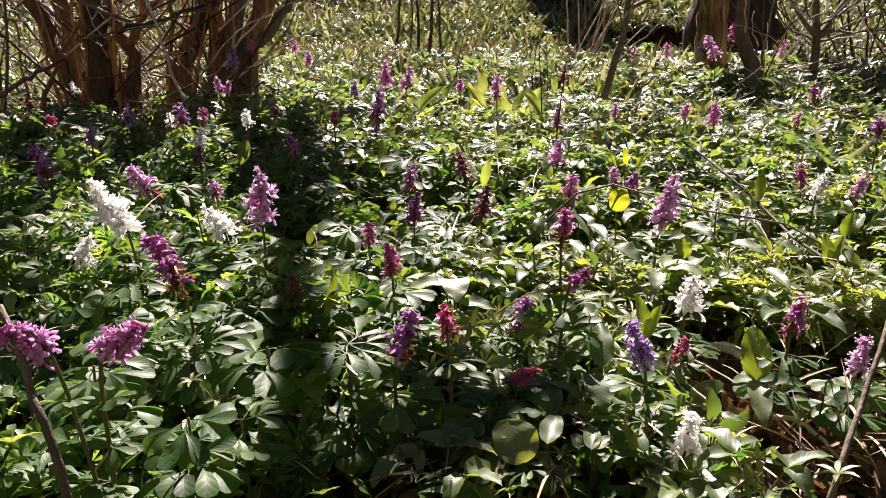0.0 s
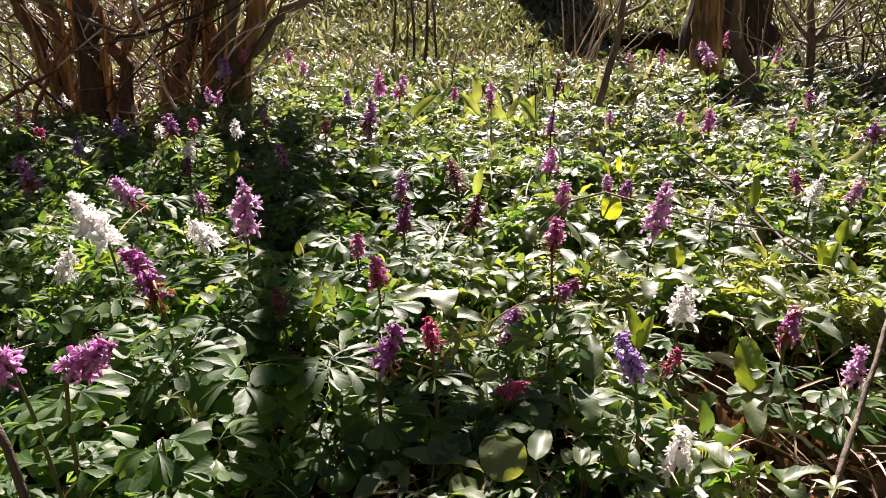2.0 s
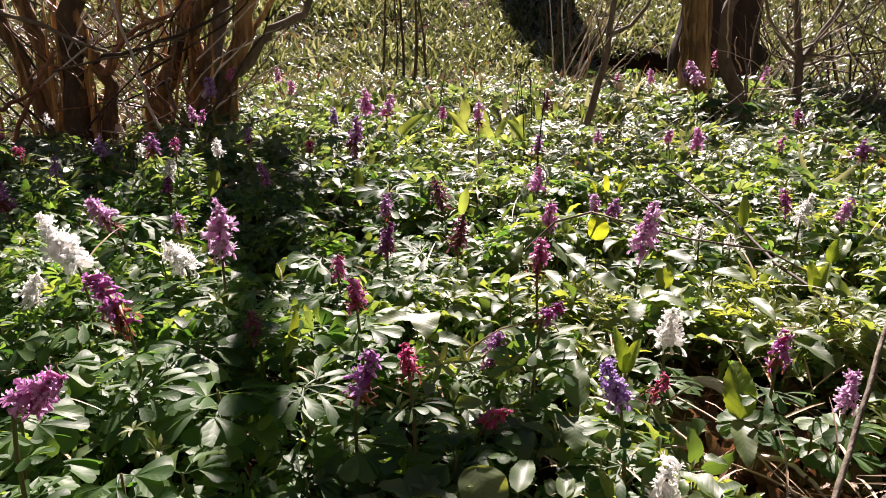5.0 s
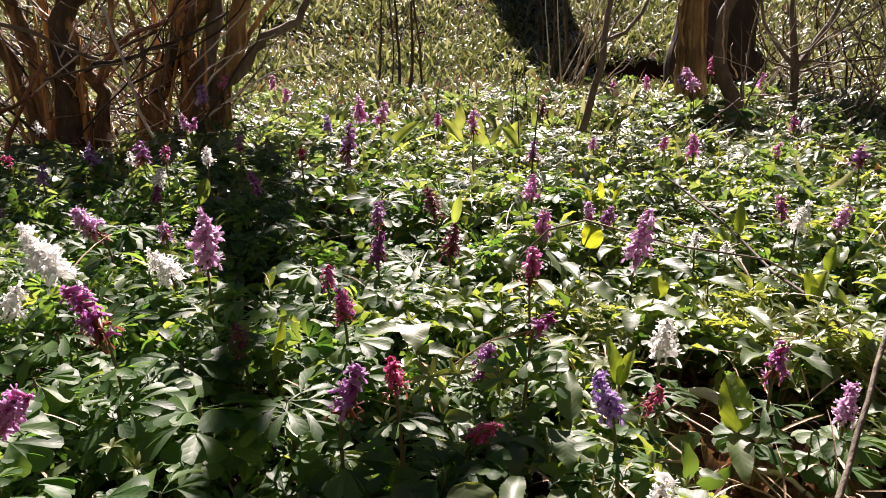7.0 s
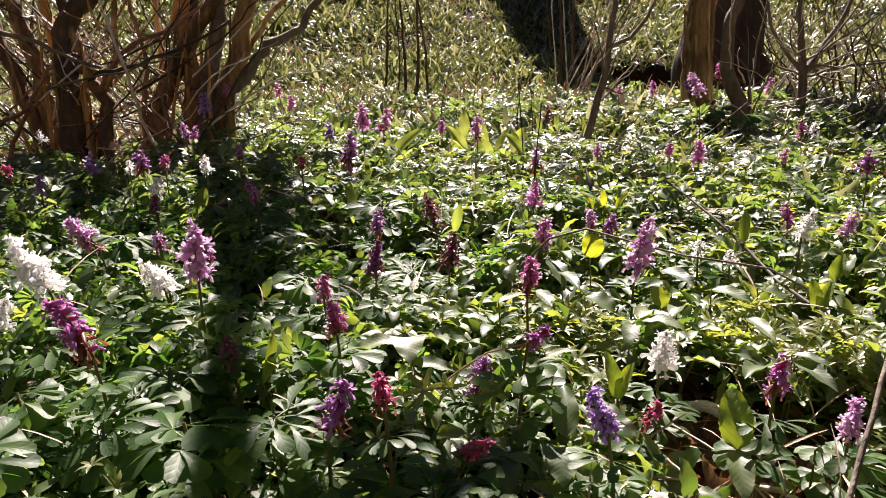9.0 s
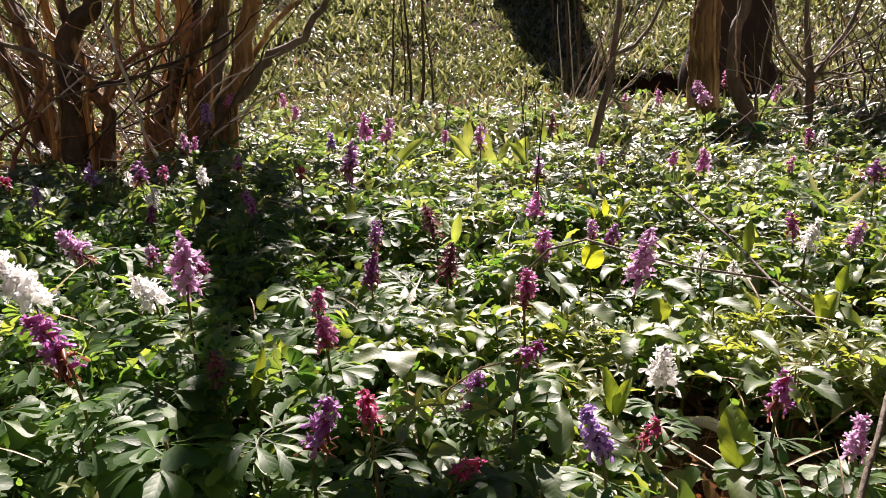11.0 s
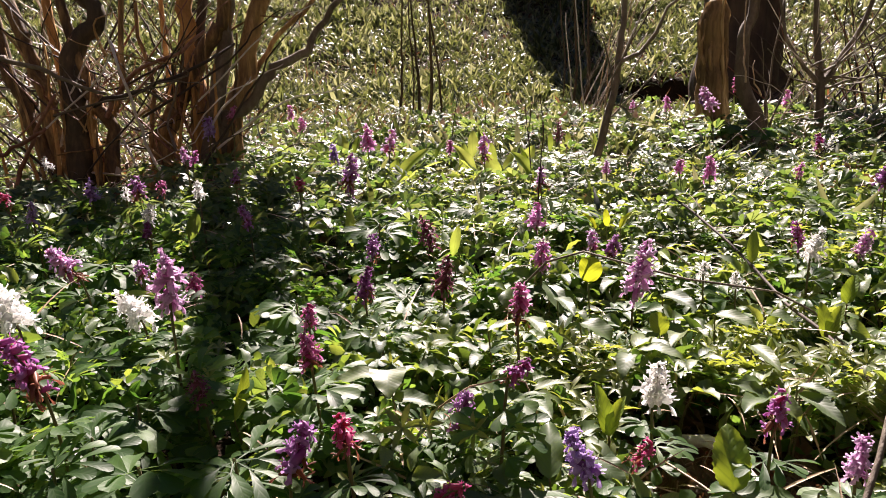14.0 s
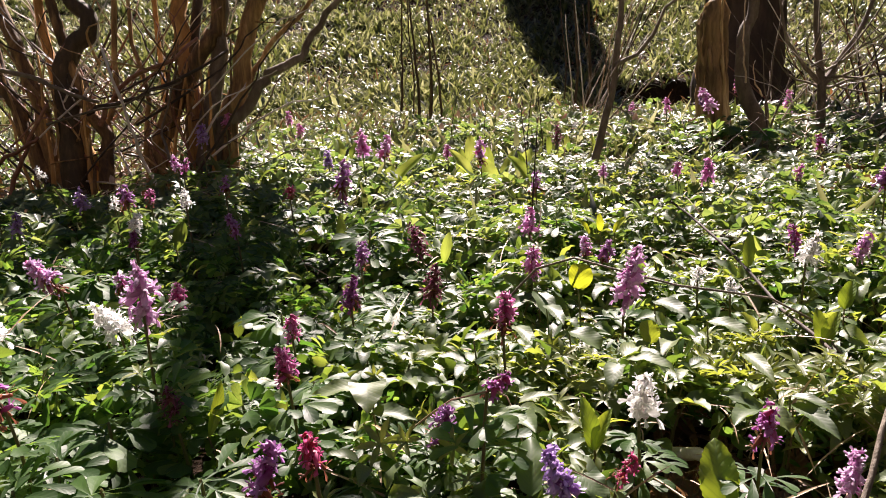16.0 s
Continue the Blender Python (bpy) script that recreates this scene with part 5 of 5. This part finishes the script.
def hollow(x, y):
    """The thinly grown ground round the fullest herbs."""
    return np.exp(-((np.abs(x) / 0.17) ** 4 + (np.abs(y - 0.66) / 0.14) ** 4))


def bare(x, y):
    """The open patch of brown litter."""
    return min(1.0, 1.5 * math.exp(-((abs(x - 0.4) / 0.1) ** 4 + (abs(y - 0.715) / 0.13) ** 4)) + 1.5 * math.exp(-((abs(x - 0.325) / 0.06) ** 4 + (abs(y - 0.82) / 0.1) ** 4)))


strewn([herb_plant(900 + i) for i in range(7)], 270, 0.36, 1.9, lambda x, y: (0.95 if x < 0.05 + 0.25 * (y - 0.5) else 0.25) * (1 - bare(x, y)) * (1 - 0.8 * bare(x + 0.02, y + 0.07)) * (1 - 0.75 * hollow(x, y)), (0.5, 1.2), 0.038)
strewn([elder_plant(930 + i) for i in range(7)], 230, 0.42, 1.9, lambda x, y: (0.95 if x > 0.0 else 0.15) * (1 - bare(x, y)) * (1 - 0.8 * bare(x + 0.02, y + 0.07)) * (1 - 0.6 * hollow(x, y)), (0.7, 1.2), 0.036)
strewn([garlic_plant(960 + i) for i in range(6)], 120, 1.9, 4.2, lambda x, y: 0.9, (0.7, 1.1), 0.06)


# ---- loose leaves too many to count ----
def field(count, y0, y1, spread, power=1.0):
    y = y0 + (y1 - y0) * rng.uniform(size=count) ** power
    x = rng.uniform(-1, 1, count) * (spread * y + 0.2) + 0.05
    return x, y


def angles(n, lift, spread):
    return rng.uniform(0, 2 * np.pi, n), rng.normal(lift, spread, n), rng.normal(0, spread, n)


small_spoons = [blade(0.026, 0.014, "spoon", 3, 1, 0.15, 0.8, 0.3), blade(0.03, 0.017, "spoon", 3, 1, 0.2, 0.6, 0.3), blade(0.034, 0.014, "ovate", 4, 1, 0.2, 0.8, 0.3)]
small_ovates = [blade(0.034, 0.022, "ovate", 4, 1, 0.2, 0.6, 0.3), blade(0.04, 0.022, "ovate", 4, 1, 0.2, 0.9, 0.3), blade(0.03, 0.016, "spoon", 3, 1, 0.1, 0.7, 0.3)]
clumps = [fan(3, 0.045, 0.015, 62, 51 + i, 2, 1, False) for i in range(3)]
lances = [blade(0.15, 0.034, "lance", 4, 1, 1.2, 1.3, 0.4), blade(0.14, 0.03, "lance", 4, 1, 1.0, 1.5, 0.4), blade(0.13, 0.036, "lance", 4, 1, 0.9, 1.2, 0.4)]

spread_fans = [fan(3, 0.05, 0.019, 66, 71 + i, 4, 1, False) for i in range(3)] + [fan(5, 0.055, 0.013, 95, 81 + i, 4, 1, False) for i in range(2)]
elder_threes = [join([moved(blade(0.05 * (1.12 if b == 0 else 0.95), 0.031, "ovate", 7, 1, 0.3, 0.8 + 0.2 * i, 0.4, 0.1, 0.05), pose(0, 0, 0, 0, 0, b) @ pose(0, 0.008, 0, 0, 10 * (b > 0) - 10 * (b < 0), 0)) for b in (0, 80, -80)]) for i in range(3)]


def tuft(seed):
    """Four blades from one foot, rising and arching over."""
    r = np.random.RandomState(seed)
    return join([moved(blade(r.uniform(0.13, 0.22), r.uniform(0.018, 0.031), "lance", 3, 1, r.uniform(1.05, 1.45), r.uniform(0.4, 1.6), 0.4), pose(0, 0, 0, 0, 0, 90 * k + r.uniform(-35, 35))) for k in range(4)])


tufts = [tuft(91 + i) for i in range(5)]
far_lances = [blade(0.17, 0.026, "lance", 3, 1, 1.4, 0.8, 0.4), blade(0.15, 0.022, "lance", 3, 1, 1.3, 1.3, 0.4), blade(0.17, 0.028, "lance", 3, 1, 1.25, 1.8, 0.4)]

# low filling leaves
x, y = field(8000, 0.38, 1.7, 0.62, 0.75)
keep = np.array([rng.uniform() > bare(a, b) for a, b in zip(x, y)])
x, y = x[keep], y[keep]
n = len(x)
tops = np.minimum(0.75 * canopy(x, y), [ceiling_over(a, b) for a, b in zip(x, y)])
z = height(x, y) + 0.008 + (tops - 0.01) * rng.uniform(size=n) ** 0.8
yaw, pitch, roll = angles(n, 0.1, 0.6)
scatter("undergrowth", small_spoons + small_ovates, x, y, z, yaw, pitch, roll, rng.uniform(0.5, 1.2, n), GREEN, "dense low carpet of small green spring leaves", "undergrowth")

# divided leaves over them, on the left and in the middle
x, y = field(2300, 0.45, 2.0, 0.62, 0.85)
keep = (rng.uniform(size=len(x)) < np.where(x < 0.1 + 0.2 * (y - 0.5), 0.95, 0.3) * (1 - 0.7 * hollow(x, y))) & np.array([bare(a, b) < 0.3 for a, b in zip(x, y)])
x, y = x[keep], y[keep]
n = len(x)
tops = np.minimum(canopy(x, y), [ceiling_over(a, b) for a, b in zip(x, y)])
yaw, pitch, roll = angles(n, 0.1, 0.5)
scatter("undergrowth", spread_fans, x, y, height(x, y) + tops * rng.uniform(0.6, 1.0, n), yaw, pitch, roll, rng.uniform(0.4, 0.85, n), GREEN, "deeply divided rounded green leaves in the sun", "undergrowth")

# ground elder in threes on the sunny side
x, y = field(3000, 0.6, 2.3, 0.62, 0.9)
keep = (rng.uniform(size=len(x)) < np.where(x > -0.1, 0.95, 0.15) * (1 - 0.6 * hollow(x, y))) & np.array([bare(a, b) < 0.3 for a, b in zip(x, y)])
x, y = x[keep], y[keep]
n = len(x)
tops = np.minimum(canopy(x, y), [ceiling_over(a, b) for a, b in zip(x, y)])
yaw, pitch, roll = angles(n, 0.1, 0.5)
scatter("undergrowth", elder_threes, x, y, height(x, y) + tops * rng.uniform(0.6, 1.0, n), yaw, pitch, roll, rng.uniform(0.4, 0.85, n), ELDER, "young ground elder leaves spread flat in the sun", "undergrowth")
x, y = rng.uniform(0.1, 0.62, 110), rng.uniform(0.76, 1.35, 110)
keep = np.array([bare(a, b) < 0.2 for a, b in zip(x, y)])
x, y = x[keep], y[keep]
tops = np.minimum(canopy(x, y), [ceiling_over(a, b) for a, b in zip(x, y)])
yaw, pitch, roll = angles(len(x), 0.05, 0.45)
scatter("undergrowth", elder_threes, x, y, height(x, y) + tops * rng.uniform(0.75, 1.05, len(x)), yaw, pitch, roll, rng.uniform(0.6, 1.05, len(x)), ELDER, "fuller ground elder leaves among small sprigs", "undergrowth")


def off_shrub(x, y):
    return (rng.uniform(size=len(x)) > 0.8 * np.exp(-(((x + 1.05) / 0.4) ** 4 + ((y - 2.7) / 0.4) ** 4)) + 0.6 * np.exp(-(((x + 1.6) / 0.45) ** 4 + ((y - 3.9) / 0.6) ** 4)))


# divided herbs, thinning out towards the bank
x, y = field(9000, 1.6, 6.2, 0.68, 1.0)
keep = off_shrub(x, y) & (rng.uniform(size=len(x)) < np.clip((6.4 - y) / 3.0, 0, 1) * np.clip(0.25 + 1.3 * lumps(x, y, 0.2, 9), 0, 1))
x, y = x[keep], y[keep]
n = len(x)
z = height(x, y) + 0.01 + canopy(x, y) * rng.uniform(size=n) ** 0.6
yaw, pitch, roll = angles(n, 0.1, 0.45)
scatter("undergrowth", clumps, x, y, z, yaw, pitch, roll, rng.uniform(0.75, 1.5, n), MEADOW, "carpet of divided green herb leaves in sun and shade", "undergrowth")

# tufts of wild garlic, growing thicker up the bank
x, y = field(3600, 1.7, 5.0, 0.68, 0.9)
keep = off_shrub(x, y) & (rng.uniform(size=len(x)) < np.clip((y - 1.3) / 2.4, 0.1, 1) * np.clip(0.2 + 1.3 * lumps(x, y, 0.25, 12), 0, 1))
x, y = x[keep], y[keep]
n = len(x)
yaw, pitch, roll = angles(n, 0.0, 0.2)
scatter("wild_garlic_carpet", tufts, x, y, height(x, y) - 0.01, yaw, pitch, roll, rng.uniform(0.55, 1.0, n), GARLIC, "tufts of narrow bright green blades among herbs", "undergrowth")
x, y = field(22000, 4.4, 14.5, 0.74, 0.95)
keep = rng.uniform(size=len(x)) < np.clip(0.38 + 1.1 * (0.5 * lumps(x, y, 0.35, 14) + 0.5 * lumps(x, y, 1.1, 15)), 0, 1)
# thinned beyond the old tree, where bare dark soil stands in for shade
keep &= (rng.uniform(size=len(x)) < np.where((x > 1.9) & (x < 2.75) & (y < 8.5), 0.45, 1.0))
x, y = x[keep], y[keep]
n = len(x)
yaw, pitch, roll = angles(n, 0.0, 0.2)
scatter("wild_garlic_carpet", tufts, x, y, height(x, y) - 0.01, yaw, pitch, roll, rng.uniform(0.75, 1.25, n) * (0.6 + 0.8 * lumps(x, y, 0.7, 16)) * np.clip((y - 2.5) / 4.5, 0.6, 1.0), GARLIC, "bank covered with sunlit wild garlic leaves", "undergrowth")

# narrow star-leaved sprigs and dry straws between the larger leaves
star = join([moved(blade(0.022, 0.006, "lance", 3, 1, 0.5, 0.7, 0.4), pose(0, 0, 0, 0, 0, 60 * k)) for k in range(6)])
x, y = field(3800, 0.5, 2.6, 0.6, 0.85)
x = np.where(rng.uniform(size=len(x)) < 0.7, np.abs(x), x)
keep = np.array([bare(a, b) < 0.3 for a, b in zip(x, y)]) & (rng.uniform(size=len(x)) < 1.25 * lumps(x, y, 0.16, 18) ** 2)
x, y = x[keep], y[keep]
n = len(x)
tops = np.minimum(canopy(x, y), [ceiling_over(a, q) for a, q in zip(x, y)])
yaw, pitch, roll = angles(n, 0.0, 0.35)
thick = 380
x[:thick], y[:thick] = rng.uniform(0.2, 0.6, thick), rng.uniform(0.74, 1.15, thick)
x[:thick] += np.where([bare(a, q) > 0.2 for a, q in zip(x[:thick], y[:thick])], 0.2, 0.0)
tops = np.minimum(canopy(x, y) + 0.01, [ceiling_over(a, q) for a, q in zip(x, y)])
scatter("sprigs", [star], x, y, height(x, y) + tops * rng.uniform(0.6, 1.05, n), yaw, pitch, roll, rng.uniform(0.6, 1.25, n), SPRIG, "small star-leaved yellow-green sprigs", "undergrowth")
x, y = field(2600, 0.5, 3.6, 0.6, 0.85)
x = np.where(rng.uniform(size=len(x)) < 0.5, np.abs(x), x)
n = len(x)
tops = np.minimum(canopy(x, y), [ceiling_over(a, q) for a, q in zip(x, y)])
yaw, pitch, roll = angles(n, 0.1, 0.35)
scatter("dry_straws", [blade(0.09, 0.0022, "lance", 4, 1, 0.2, 0.5, 0.5), blade(0.06, 0.003, "lance", 4, 1, 0.3, 0.9, 0.5)], x, y, height(x, y) + tops * rng.uniform(0.4, 1.02, n), yaw, pitch, roll, rng.uniform(0.6, 1.4, n), STRAW, "thin dry straws strewn through the leaves", "straw")
x, y = field(1400, 1.3, 2.6, 0.62, 0.9)
n = len(x)
yaw, pitch, roll = angles(n, -0.1, 0.35)
scatter("wild_garlic_carpet", lances, x, y, height(x, y) - 0.005, yaw, pitch, roll, rng.uniform(0.5, 0.95, n), GARLIC, "narrow green blades between the herbs", "undergrowth")

# the same undergrowth goes on beside and behind the path
def around(n):
    """Places beside and behind the path, thinning out with distance."""
    a, d = rng.uniform(0, 2 * np.pi, n), 0.3 + 9.0 * rng.uniform(size=n) ** 0.75
    x, y = d * np.sin(a), 1.0 + d * np.cos(a)
    keep = (np.abs(x - 0.05) > 0.6 * np.maximum(y, -0.3) + 0.12) & (np.hypot(x, y) > 0.25)
    return x[keep], y[keep]


broad = [blade(0.06, 0.042, "ovate", 3, 1, 0.3, 0.8, 0.3), blade(0.055, 0.038, "spoon", 2, 1, 0.2, 0.6, 0.3)]
x, y = around(24000)
n = len(x)
yaw, pitch, roll = angles(n, 0.1, 0.4)
scatter("undergrowth", broad, x, y, height(x, y) + 0.02 + 0.07 * rng.uniform(size=n), yaw, pitch, roll, rng.uniform(1.4, 2.6, n), GREEN, "green leaves over the woodland floor all around", "undergrowth")
x, y = around(7000)
n = len(x)
yaw, pitch, roll = angles(n, -0.1, 0.4)
scatter("wild_garlic_carpet", far_lances, x, y, height(x, y), yaw, pitch, roll, rng.uniform(0.9, 1.6, n), GARLIC, "green blades over the woodland floor all around", "undergrowth")

# dead straw and brown leaves among the garlic of the bank
x, y = field(9000, 4.3, 14.0, 0.72, 0.9)
n = len(x)
yaw, pitch, roll = angles(n, 0.1, 0.5)
scatter("bank_litter", [blade(0.12, 0.012, "lance", 3, 1, 0.4, 0.6, 0.4), blade(0.06, 0.03, "ovate", 4, 1, 0.3, 0.8, 0.3)], x, y, height(x, y) + 0.01 + 0.04 * rng.uniform(size=n), yaw, pitch, roll, rng.uniform(0.7, 1.5, n), LITTER, "dead brown leaves and straw on the bank", "leaf litter")

# dry leaves and stalk bits on the soil
dry = [blade(0.05, 0.03, "ovate", 5, 1, 0.2, 1.2, -0.4), blade(0.045, 0.035, "heart", 5, 1, 0.1, -0.9, 0.5), blade(0.07, 0.006, "lance", 3, 1, 0.1, 0.3, 0.5)]
x, y = field(3200, 0.45, 3.2, 0.62, 0.7)
x[:800], y[:800] = rng.normal(0.38, 0.07, 800), rng.normal(0.78, 0.1, 800)
x[800:1400], y[800:1400] = rng.normal(-1.15, 0.35, 600), rng.normal(2.6, 0.4, 600)
n = len(x)
yaw, pitch, roll = angles(n, 0.05, 0.35)
scatter("leaf_litter", dry, x, y, height(x, y) + 0.008 + 0.012 * rng.uniform(size=n), yaw, pitch, roll, rng.uniform(0.5, 1.1, n), LITTER, "dry brown leaves and stalks lying on the soil", "leaf litter")

# dead leaves and broken bark heaped round the foot of the shrub
x, y = rng.normal(-1.2, 0.3, 2600), rng.normal(2.75, 0.45, 2600)
x[1500:], y[1500:] = rng.normal(-1.6, 0.3, 1100), rng.normal(3.9, 0.45, 1100)
x[:350], y[:350] = rng.normal(-1.3, 0.12, 350), rng.normal(2.05, 0.15, 350)
n = len(x)
yaw, pitch, roll = angles(n, 0.2, 0.5)
scatter("leaf_litter", dry, x, y, height(x, y) + 0.02 + 0.1 * rng.uniform(size=n), yaw, pitch, roll, rng.uniform(0.25, 0.6, n), LITTER_PALE, "pale pinkish-brown dead leaves heaped under the shrub", "leaf litter")

# paler dry leaves scattered through the wild garlic behind the shrub
x, y = rng.uniform(-1.5, 1.0, 1100), rng.uniform(3.0, 5.6, 1100)
keep = rng.uniform(size=1100) < 1.5 * lumps(x, y, 0.5, 27) ** 1.5
x, y = x[keep], y[keep]
n = len(x)
yaw, pitch, roll = angles(n, 0.3, 0.5)
scatter("leaf_litter", dry, x, y, height(x, y) + 0.04 + 0.08 * rng.uniform(size=n), yaw, pitch, roll, rng.uniform(0.4, 0.9, n), LITTER_PALE, "pale dead leaves scattered through the wild garlic", "leaf litter")

# a few russet dead leaves lying open among the herbs
x, y = rng.normal(1.08, 0.05, 46), rng.normal(2.12, 0.08, 46)
n = len(x)
yaw, pitch, roll = angles(n, 0.1, 0.4)
scatter("leaf_litter", dry[:2], x, y, height(x, y) + 0.07 + 0.05 * rng.uniform(size=n), yaw, pitch, roll, rng.uniform(0.5, 0.9, n), LITTER, "russet dead leaves caught among the herbs", "leaf litter")
